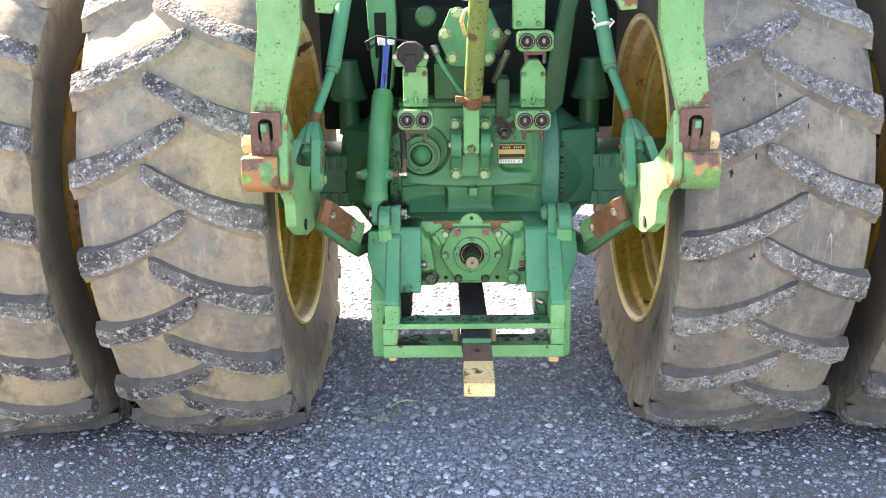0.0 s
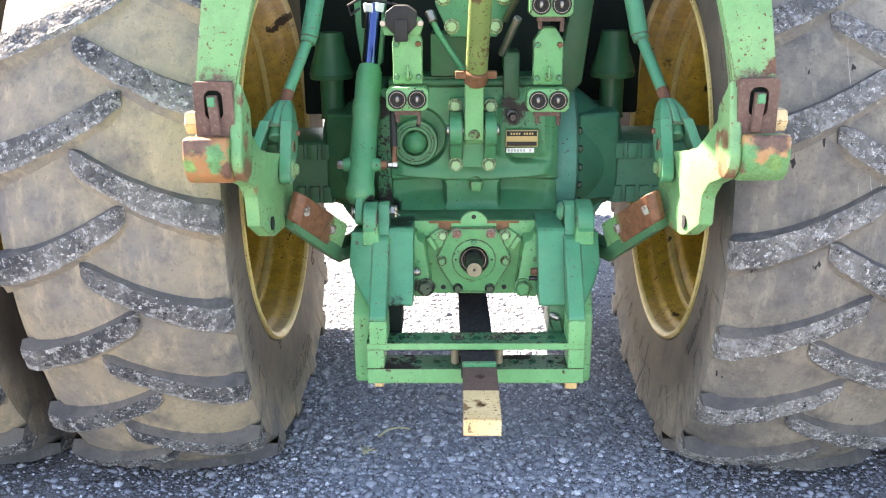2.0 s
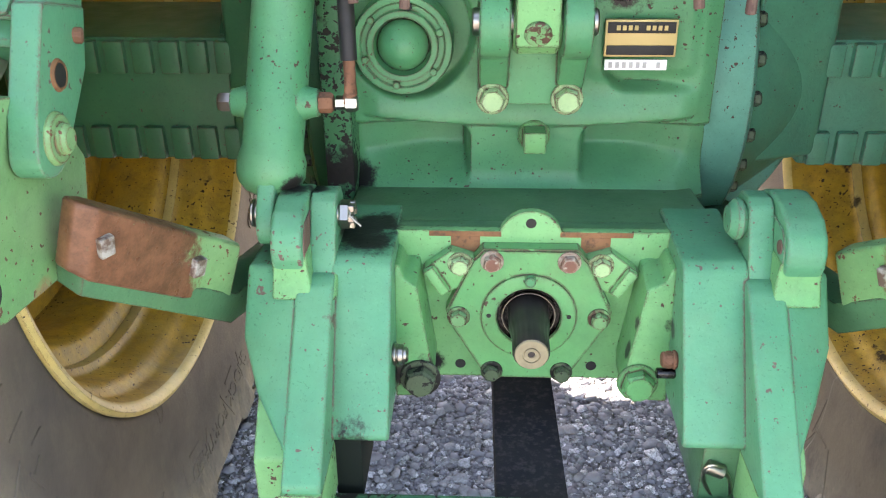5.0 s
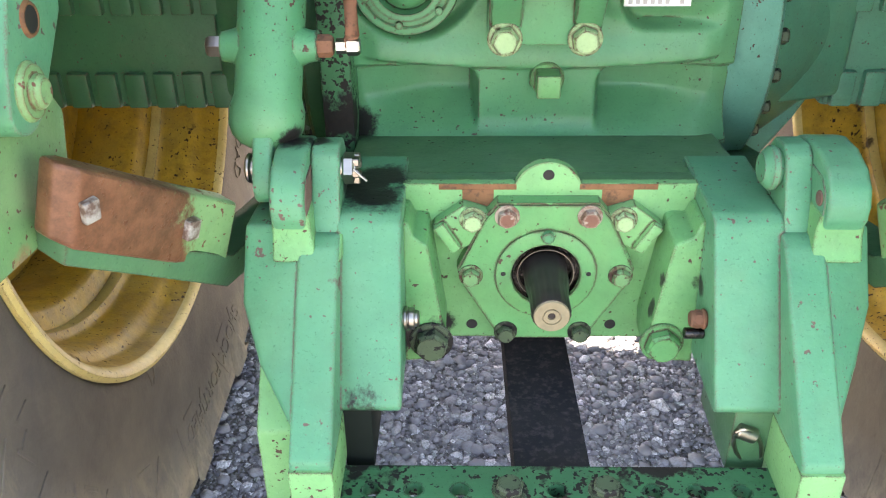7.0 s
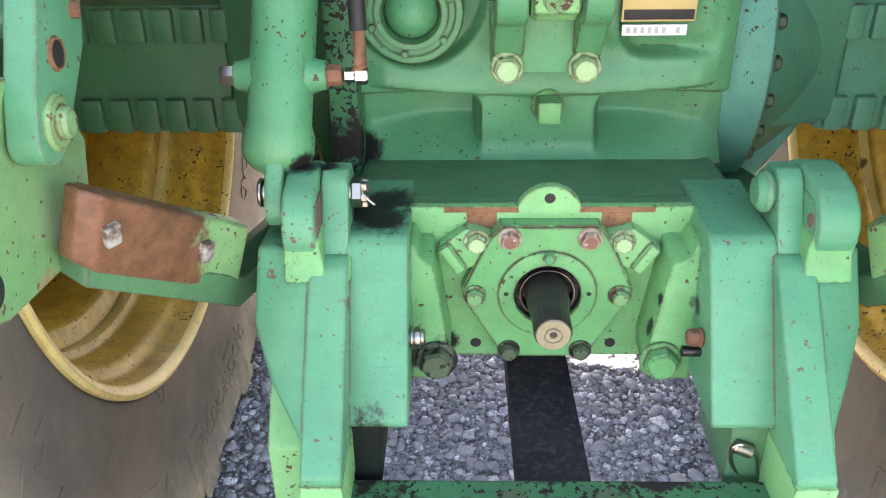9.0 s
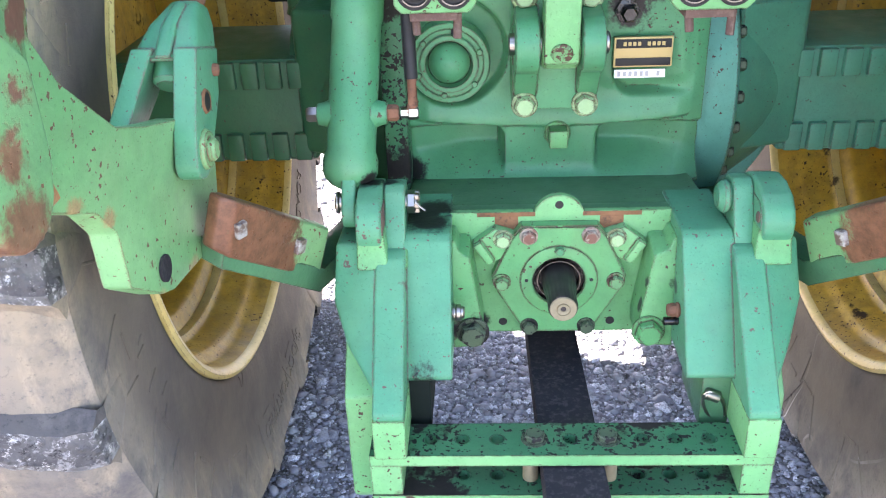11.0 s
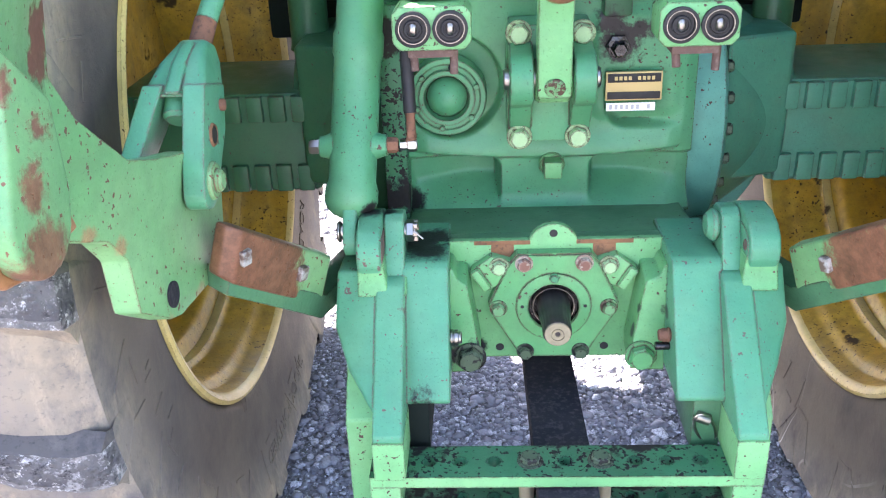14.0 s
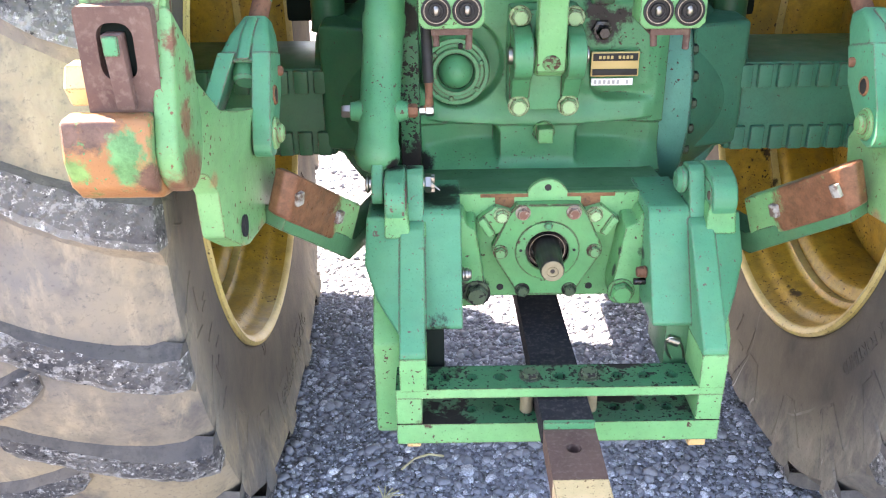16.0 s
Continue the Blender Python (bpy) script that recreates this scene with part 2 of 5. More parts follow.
SHAFT_END = SHAFT_END.m
BLACK = Mat("black_rubber", 0.5, spec=0.25)
BLACK.colour(BLACK.mix(BLACK.noise(70.0, 4), (0.010, 0.010, 0.011), (0.028, 0.027, 0.026)))
BLACK = BLACK.m
# near black that stands for shade in recesses and behind the hitch
DARK = Mat("shaded_black", 0.85, spec=0.12)
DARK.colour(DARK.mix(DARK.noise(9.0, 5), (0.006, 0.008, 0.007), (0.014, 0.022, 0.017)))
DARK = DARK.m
GREASE = Mat("black_grease", 0.25)
GREASE.colour((0.008, 0.007, 0.006)).bump(GREASE.noise(90.0, 4), 0.6, 0.003)
GREASE = GREASE.m
GOLD = Mat("gold_plate", 0.45, 0.3).colour((0.42, 0.32, 0.13)).m
GREY_INK = Mat("grey_ink", 0.6).colour((0.34, 0.34, 0.33)).m
WHITE = Mat("white_label", 0.5).colour((0.72, 0.72, 0.70)).m
COPPER = rust("copper_brown", (0.20, 0.095, 0.055), (0.14, 0.068, 0.042), (0.07, 0.04, 0.028))
STRAW = Mat("dry_straw", 0.8).colour((0.42, 0.38, 0.22)).m

def rubber(name, dust, grey, dark, drips):
    """Dusty tyre rubber; drips: dark splashes that ran down and thin pale scratches."""
    m = Mat(name, 0.72, spec=0.16)
    c = m.mix(m.noise(3.0, 5, 0.6, lo=0.36, hi=0.62), grey, dust)
    c = m.mix(m.noise(11.0, 6, 0.7, lo=0.46, hi=0.76), c, dark)
    c = m.mix(m.noise(26.0, 5, 0.7, stretch=(1, 1, 0.35), lo=0.52, hi=0.85), c, tuple(v * 1.35 for v in dust))
    c = m.mix(m.noise(130.0, 4, 0.7, lo=0.56, hi=0.80), c, tuple(v * 0.62 for v in grey))
    if drips:
        run = m.math('ADD', m.noise(17.0, 3, 0.6, stretch=(1.5, 1, 0.42)), m.math('MULTIPLY', m.noise(70.0, 3), 0.10))
        k = m.t.nodes.new("ShaderNodeMapRange")
        k.inputs["From Min"].default_value, k.inputs["From Max"].default_value = 0.735, 0.75
        m.link(run, k.inputs["Value"])
        c = m.mix(k.outputs["Result"], c, (0.022, 0.021, 0.022))
        thin = m.math('ABSOLUTE', m.math('SUBTRACT', m.noise(5.5, 1, 0.4, stretch=(2.2, 0.6, 0.22)), 0.5), 0.0)
        line = m.math('MULTIPLY', m.math('LESS_THAN', thin, 0.0022), m.noise(2.6, 3, lo=0.52, hi=0.6))
        c = m.mix(m.math('MULTIPLY', line, 0.7), c, (0.50, 0.48, 0.45))
    # pits and vent stubs round the bead
    sep = m.t.nodes.new("ShaderNodeVectorMath")
    sep.operation = 'MULTIPLY'
    m.link(m.co, sep.inputs[0])
    sep.inputs[1].default_value = (0, 1, 1)
    ln = m.t.nodes.new("ShaderNodeVectorMath")
    ln.operation = 'LENGTH'
    m.link(sep.outputs["Vector"], ln.inputs[0])
    ring = m.t.nodes.new("ShaderNodeMapRange")
    ring.inputs["From Min"].default_value, ring.inputs["From Max"].default_value = 0.615, 0.57
    m.link(ln.outputs["Value"], ring.inputs["Value"])
    dots = m.math('MULTIPLY', m.voronoi(70.0, 0.16, 0.10), m.math('MULTIPLY', ring.outputs["Result"], m.noise(16.0, 2, lo=0.46, hi=0.54)))
    c = m.mix(dots, c, (0.015, 0.015, 0.015))
    # the sidewall carries less dust than the tread
    wall = m.t.nodes.new("ShaderNodeMapRange")
    wall.inputs["From Min"].default_value, wall.inputs["From Max"].default_value = 0.80, 0.70
    m.link(ln.outputs["Value"], wall.inputs["Value"])
    c = m.mix(m.math('MULTIPLY', wall.outputs["Result"], 0.85), c, m.mix(m.noise(5.0, 5, 0.6, lo=0.35, hi=0.65), (0.062, 0.055, 0.050), (0.122, 0.101, 0.078)))
    m.colour(c).bump(m.math('ADD', m.math('MULTIPLY', m.noise(95.0, 6, 0.7), 0.8), m.math('MULTIPLY', m.noise(14.0, 4), 2.0)), 0.45, 0.003)
    return m.m


RUBBER = rubber("dusty_tyre_rubber", (0.275, 0.225, 0.152), (0.150, 0.140, 0.130), (0.082, 0.079, 0.078), False)
RUBBER_STAINED = rubber("stained_tyre_rubber", (0.215, 0.188, 0.148), (0.112, 0.106, 0.101), (0.062, 0.060, 0.060), True)
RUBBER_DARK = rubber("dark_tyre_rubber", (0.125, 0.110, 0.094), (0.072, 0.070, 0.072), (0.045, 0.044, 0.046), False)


def lug_rubber(name, dark, light, fleck):
    """Torn lug tops: dark rubber, pale scuffs, white flecks and black pits, different on every lug."""
    m = Mat(name, 0.85, spec=0.15)
    own = m.t.nodes.new("ShaderNodeVectorMath")
    own.operation = 'ADD'
    m.link(m.co, own.inputs[0])
    m.link(m.math('MULTIPLY', m.t.nodes.new("ShaderNodeObjectInfo").outputs["Random"], 9.0), own.inputs[1])
    m.co = own.outputs["Vector"]
    c = m.mix(m.noise(9.0, 4, lo=0.38, hi=0.62), dark, light)
    c = m.mix(m.noise(38.0, 7, 0.8, lo=0.54 - fleck, hi=0.60 - fleck), c, (0.34, 0.335, 0.325))
    c = m.mix(m.noise(52.0, 7, 0.8, lo=0.56, hi=0.64), c, (0.028, 0.028, 0.031))
    c = m.mix(m.noise(75.0, 6, 0.8, lo=0.59 - fleck, hi=0.64 - fleck), c, (0.62, 0.61, 0.59))
    m.colour(c).bump(m.math('ADD', m.noise(60.0, 8, 0.8), m.voronoi(95.0, 0.6, 0.0)), 1.0, 0.010)
    return m.m


LUG = lug_rubber("scuffed_lug_rubber", (0.065, 0.065, 0.070), (0.17, 0.165, 0.16), 0.012)
LUG_PALE = lug_rubber("pale_scuffed_lug_rubber", (0.13, 0.128, 0.125), (0.25, 0.24, 0.225), 0.02)

GROUND = Mat("gravel_ground", 0.9, spec=0.2)
# darker than the stones, so that the gaps between them look shaded
g_ = GROUND.mix(GROUND.noise(2.2, 5, lo=0.35, hi=0.65), (0.15, 0.15, 0.156), (0.22, 0.218, 0.22))
g_ = GROUND.mix(GROUND.voronoi(85.0, 0.0, 0.7), g_, (0.16, 0.16, 0.165))
g_ = GROUND.mix(GROUND.noise(160.0, 4, 0.7, lo=0.55, hi=0.75), g_, (0.46, 0.46, 0.465))
GROUND.colour(g_).bump(GROUND.math('ADD', GROUND.voronoi(85.0, 0.7, 0.0), GROUND.noise(210.0, 3)), 0.9, 0.008)
GROUND = GROUND.m
STONE = Mat("grey_gravel_stone", 0.9, spec=0.15)
isl = STONE.t.nodes.new("ShaderNodeNewGeometry").outputs["Random Per Island"]
ramp = STONE.t.nodes.new("ShaderNodeValToRGB")
ramp.color_ramp.elements[0].color, ramp.color_ramp.elements[1].color = (0.195, 0.206, 0.242, 1), (0.72, 0.74, 0.80, 1)
el = ramp.color_ramp.elements.new(0.7)
el.color = (0.31, 0.322, 0.36, 1)
STONE.link(isl, ramp.inputs["Fac"])
STONE.colour(STONE.mix(STONE.noise(240.0, 4, lo=0.4, hi=0.7), ramp.outputs["Color"], (0.22, 0.225, 0.24)))
STONE = STONE.m


# ---- mesh helpers ----
def finish(bm, name, mats, smooth=0.0):
    bmesh.ops.remove_doubles(bm, verts=bm.verts, dist=1e-6)
    bmesh.ops.recalc_face_normals(bm, faces=bm.faces)
    me = bpy.data.meshes.new(name)
    bm.to_mesh(me)
    bm.free()
    for m in (mats if isinstance(mats, (list, tuple)) else [mats]):
        me.materials.append(m)
    if smooth:
        me.shade_smooth()
        me.set_sharp_from_angle(angle=radians(smooth))
    return me


def part(name, bm, mat, parent, label="", smooth=35.0):
    """One bmesh as one mesh object under a thing or a part."""
    ob = new(name, finish(bm, name, mat, smooth))
    if parent is not None:
        ob.parent = parent
        if parent.type == 'EMPTY':
            ob.matrix_parent_inverse = Matrix.Translation(HOME[parent.name]).inverted()
    return tagged(ob, label)


HOME = {}


def thing(name, at, label="", category="", group="", kind="", parent=None):
    ob = new(name)
    ob.empty_display_size = 0.1
    ob.location = at
    HOME[ob.name] = Vector(at)
    if parent is not None:
        ob.parent = parent
        ob.matrix_parent_inverse = Matrix.Translation(HOME[parent.name]).inverted()
    return tagged(ob, label, category, group, kind)


def join(bm, other, m=None):
    """Adds the bmesh other to bm."""
    me = bpy.data.meshes.new("tmp")
    other.to_mesh(me)
    other.free()
    if m is not None:
        me.transform(m)
    bm.from_mesh(me)
    bpy.data.meshes.remove(me)
    return bm


def prism(poly, axis, lo, hi, bevel=0.0, seg=2, bm=None, mat=0):
    """A flat outline (two coordinates a corner, in the axes left over) pushed from lo to hi along axis."""
    b = bmesh.new()
    def at(p, v):
        q = list(p)
        q.insert("xyz".index(axis), v)
        return q
    a = [b.verts.new(at(p, lo)) for p in poly]
    c = [b.verts.new(at(p, hi)) for p in poly]
    n = len(poly)
    b.faces.new(a)
    b.faces.new(list(reversed(c)))
    for i in range(n):
        b.faces.new((a[i], c[i], c[(i + 1) % n], a[(i + 1) % n]))
    bmesh.ops.recalc_face_normals(b, faces=b.faces)
    if bevel:
        bmesh.ops.bevel(b, geom=list(b.edges), offset=bevel, segments=seg, affect='EDGES', profile=0.6, clamp_overlap=True)
    for f in b.faces:
        f.material_index = mat
    return join(bm, b) if bm is not None else b


def box(x0, x1, y0, y1, z0, z1, bevel=0.004, seg=2, bm=None, mat=0):
    return prism([(x0, y0), (x1, y0), (x1, y1), (x0, y1)], "z", z0, z1, bevel, seg, bm, mat)


def hull(pts, bevel=0.004, seg=2, bm=None, mat=0):
    """A solid between two loops of equal length."""
    b = bmesh.new()
    a = [b.verts.new(p) for p in pts[0]]
    c = [b.verts.new(p) for p in pts[1]]
    n = len(a)
    b.faces.new(a)
    b.faces.new(list(reversed(c)))
    for i in range(n):
        b.faces.new((a[i], c[i], c[(i + 1) % n], a[(i + 1) % n]))
    bmesh.ops.recalc_face_normals(b, faces=b.faces)
    if bevel:
        bmesh.ops.bevel(b, geom=list(b.edges), offset=bevel, segments=seg, affect='EDGES', profile=0.6, clamp_overlap=True)
    for f in b.faces:
        f.material_index = mat
    return join(bm, b) if bm is not None else b


def loft(loops, bevel=0.004, seg=2, bm=None):
    """One solid through several loops of equal length, its long edges rounded."""
    b = bmesh.new()
    rings = [[b.verts.new(p) for p in loop] for loop in loops]
    n = len(rings[0])
    for a, c in zip(rings, rings[1:]):
        for i in range(n):
            b.faces.new((a[i], c[i], c[(i + 1) % n], a[(i + 1) % n]))
    b.faces.new(rings[0])
    b.faces.new(list(reversed(rings[-1])))
    bmesh.ops.recalc_face_normals(b, faces=b.faces)
    if bevel:
        bmesh.ops.bevel(b, geom=[e for e in b.edges if e.calc_face_angle(0) > 0.6], offset=bevel, segments=seg, affect='EDGES', profile=0.6, clamp_overlap=True)
    return join(bm, b) if bm is not None else b


def pierced(outline, ring, y0, y1):
    """A plate across y with an opening of any outline."""
    b = bmesh.new()
    loops = {}
    for y in (y0, y1):
        edges = []
        for name, pts in (("o", outline), ("i", ring)):
            v = [b.verts.new((p[0], y, p[1])) for p in pts]
            loops[name, y] = v
            edges += [b.edges.new((v[k], v[(k + 1) % len(v)])) for k in range(len(v))]
        bmesh.ops.triangle_fill(b, use_beauty=True, use_dissolve=False, edges=edges)
    for name in "oi":
        a, d = loops[name, y0], loops[name, y1]
        for k in range(len(a)):
            b.faces.new((a[k], a[(k + 1) % len(a)], d[(k + 1) % len(a)], d[k]))
    return b


def rounded(x0, x1, z0, z1, r, n=5):
    return arc((x1 - r, z1 - r), r, 0, 90, n) + arc((x0 + r, z1 - r), r, 90, 180, n) + arc((x0 + r, z0 + r), r, 180, 270, n) + arc((x1 - r, z0 + r), r, 270, 360, n)


def turned(p0, p1, prof, seg=28, bm=None, mat=0, phase=0.0, cap=True):
    """A turned solid on the line p0 to p1; prof: (share of the way, radius)."""
    b = bmesh.new()
    p0, p1 = Vector(p0), Vector(p1)
    q = (p1 - p0).to_track_quat('Z', 'Y')
    rings = []
    for f, r in prof:
        c = p0.lerp(p1, f)
        if r < 1e-5:
            rings.append([b.verts.new(c)])
        else:
            rings.append([b.verts.new(c + q @ Vector((r * math.cos(phase + 2 * math.pi * i / seg), r * math.sin(phase + 2 * math.pi * i / seg), 0))) for i in range(seg)])
    for a, c in zip(rings, rings[1:]):
        for i in range(seg):
            j = (i + 1) % seg
            v = [a[i % len(a)], a[j % len(a)], c[j % len(c)], c[i % len(c)]]
            v = list(dict.fromkeys(v))
            if len(v) > 2:
                b.faces.new(v)
    for r in (rings[0], rings[-1]):
        if cap and len(r) > 2:
            b.faces.new(r)
    for f in b.faces:
        f.material_index = mat
    return join(bm, b) if bm is not None else b


def rod(p0, p1, r, bev=0.002, seg=24, bm=None, mat=0, r1=None):
    r1 = r if r1 is None else r1
    n = max((Vector(p1) - Vector(p0)).length, 1e-4)
    e = min(bev / n, 0.4)
    return turned(p0, p1, [(0, r - bev), (e, r), (1 - e, r1), (1, r1 - bev)], seg, bm, mat)


def tube(pts, r, seg=12, bm=None, mat=0):
    """A bent round bar through points."""
    b = bmesh.new()
    pts = [Vector(p) for p in pts]
    rings = []
    for i, p in enumerate(pts):
        d = (pts[min(i + 1, len(pts) - 1)] - pts[max(i - 1, 0)]).normalized()
        q = d.to_track_quat('Z', 'Y')
        rings.append([b.verts.new(p + q @ Vector((r * math.cos(2 * math.pi * k / seg), r * math.sin(2 * math.pi * k / seg), 0))) for k in range(seg)])
    for a, c in zip(rings, rings[1:]):
        for k in range(seg):
            b.faces.new((a[k], a[(k + 1) % seg], c[(k + 1) % seg], c[k]))
    b.faces.new(rings[0])
    b.faces.new(rings[-1])
    return join(bm, b) if bm is not None else b


def arc(c, r, a0, a1, n):
    return [(c[0] + r * math.cos(radians(a0 + (a1 - a0) * i / n)), c[1] + r * math.sin(radians(a0 + (a1 - a0) * i / n))) for i in range(n + 1)]


BOLTS = {}


def bolt(parent, at, d, r, h, mat, washer=True, name="bolt", label="", turn=0.3):
    """A hexagon head at a place, facing d; alike heads share a mesh."""
    key = (round(r, 4), round(h, 4), mat.name, washer)
    if key not in BOLTS:
        b = turned((0, 0, 0), (0, 0, h), [(0, r), (0.8, r), (1, r * 0.86)], 6)
        turned((0, 0, h), (0, 0, h + 0.0008), [(0, r * 0.8), (1, r * 0.78)], 18, b)
        if washer:
            turned((0, 0, -0.001), (0, 0, h * 0.16), [(0, r * 1.25), (0.8, r * 1.25), (1, r * 1.2)], 20, b)
        BOLTS[key] = finish(b, "bolt_head", mat, 30)
    ob = new(name, BOLTS[key])
    ob.parent = parent
    base = Matrix.Translation(at) @ Vector(d).to_track_quat('Z', 'Y').to_matrix().to_4x4() @ pose(0, 0, 0, 0, 0, math.degrees(turn))
    if parent.type == 'EMPTY':
        ob.matrix_parent_inverse = Matrix.Translation(HOME[parent.name]).inverted()
    ob.matrix_basis = base
    return tagged(ob, label)


BACK = (0, -1, 0)

# ---- ground ----
def ground():
    b = bmesh.new()
    xs = [-400, -60, -12, -4] + [-2.4 + 0.06 * i for i in range(81)] + [4, 12, 60, 400]
    ys = [-400, -60, -12, -4] + [-1.5 + 0.06 * i for i in range(81)] + [5, 12, 60, 400]
    grid = [[b.verts.new((x, y, (noise.noise((x * 2.1, y * 2.1, 0)) * 0.010 + noise.noise((x * 7, y * 7, 3)) * 0.005 - 0.012) if abs(x) < 3 and abs(y) < 5 else -0.012)) for y in ys] for x in xs]
    for i in range(len(xs) - 1):
        for j in range(len(ys) - 1):
            b.faces.new((grid[i][j], grid[i + 1][j], grid[i + 1][j + 1], grid[i][j + 1]))
    ob = new("ground", finish(b, "ground", GROUND, 60))
    return tagged(ob, "grey crushed gravel yard under the tractor", "ground", kind="structure")


ground()


def gravel():
    rng = np.random.default_rng(4)
    t = (1 + 5 ** 0.5) / 2
    ico = np.array([(-1, t, 0), (1, t, 0), (-1, -t, 0), (1, -t, 0), (0, -1, t), (0, 1, t), (0, -1, -t), (0, 1, -t), (t, 0, -1), (t, 0, 1), (-t, 0, -1), (-t, 0, 1)]) / 1.902
    tri = np.array([(0, 11, 5), (0, 5, 1), (0, 1, 7), (0, 7, 10), (0, 10, 11), (1, 5, 9), (5, 11, 4), (11, 10, 2), (10, 7, 6), (7, 1, 8), (3, 9, 4), (3, 4, 2), (3, 2, 6), (3, 6, 8), (3, 8, 9), (4, 9, 5), (2, 4, 11), (6, 2, 10), (8, 6, 7), (9, 8, 1)])
    near, far = 78000, 46000
    n = near + far
    x = np.concatenate([rng.normal(0.0, 0.42, near), rng.uniform(-2.2, 2.2, far)])
    y = np.concatenate([rng.normal(0.42, 0.50, near), rng.uniform(-1.3, 2.9, far)])
    size = np.clip(np.concatenate([rng.lognormal(-5.80, 0.52, near), rng.lognormal(-5.35, 0.46, far)]), 0.0022, 0.017)
    v = ico[None] * rng.uniform(0.68, 1.25, (n, 12, 1)) * size[:, None, None] * rng.uniform(0.65, 1.2, (n, 1, 3)) * np.array((1.15, 1.15, 0.66))
    a = rng.uniform(0, 6.283, n)
    c, s = np.cos(a)[:, None], np.sin(a)[:, None]
    vx, vy = v[..., 0] * c - v[..., 1] * s, v[..., 0] * s + v[..., 1] * c
    h = np.array([noise.noise((p * 2.1, q * 2.1, 0)) * 0.010 + noise.noise((p * 7, q * 7, 3)) * 0.005 - 0.012 for p, q in zip(x, y)])
    pts = np.stack([vx + x[:, None], vy + y[:, None], v[..., 2] + (h + size * 0.30)[:, None]], -1).reshape(-1, 3)
    faces = (tri[None] + 12 * np.arange(n)[:, None, None]).reshape(-1, 3)
    me = bpy.data.meshes.new("gravel")
    me.vertices.add(len(pts))
    me.vertices.foreach_set("co", pts.ravel().astype(np.float32))
    me.loops.add(faces.size)
    me.loops.foreach_set("vertex_index", faces.ravel().astype(np.int32))
    me.polygons.add(len(faces))
    me.polygons.foreach_set("loop_start", np.arange(0, faces.size, 3, dtype=np.int32))
    me.update(calc_edges=True)
    me.materials.append(STONE)
    tagged(new("gravel", me), "loose grey crushed stones scattered over the yard", "gravel", kind="stuff")


gravel()

# ---- tractor ----
AXLE_Y, AXLE_Z = 0.485, 0.818
tractor = thing("tractor", (0, AXLE_Y, 0), "faded green farm tractor with yellow wheels, seen from its rear hitch", "tractor")

TYRE_R, LUGS = 0.90, 21
WALL = [(0.200, 0.545), (0.236, 0.560), (0.246, 0.569), (0.249, 0.580), (0.250, 0.60), (0.2515, 0.635), (0.253, 0.675), (0.256, 0.72), (0.261, 0.765), (0.265, 0.80), (0.266, 0.822)]


def crown(x):
    """Radius of the carcass between the lugs at x from the tyre's middle."""
    return 0.882 - 0.55 * x * x - 5.0 * max(abs(x) - 0.2, 0) ** 2


def settle(x, r, th):
    """A tyre point at x, radius and angle above the rearmost point, bulged and flattened where it stands."""
    y, z = -r * math.cos(th), r * math.sin(th)
    low = min(max(0.0, -0.35 - z), 0.40)
    return Vector((x * (1 + 0.32 * low * low), y * (1 + 1.6 * low * low), max(z, -AXLE_Z + 0.004)))


def carcass():
    b = bmesh.new()
    half = [(0.0, crown(0)), (0.06, crown(0.06)), (0.12, crown(0.12)), (0.18, crown(0.18)), (0.225, crown(0.225))] + WALL[::-1]
    prof = [(-x, r) for x, r in reversed(half[1:])] + half
    n = 168
    rings = [[b.verts.new(settle(x, r, 2 * math.pi * k / n)) for x, r in prof] for k in range(n)]
    for k in range(n):
        a, c = rings[k], rings[(k + 1) % n]
        for i in range(len(prof) - 1):
            b.faces.new((a[i], a[i + 1], c[i + 1], c[i]))
    return b


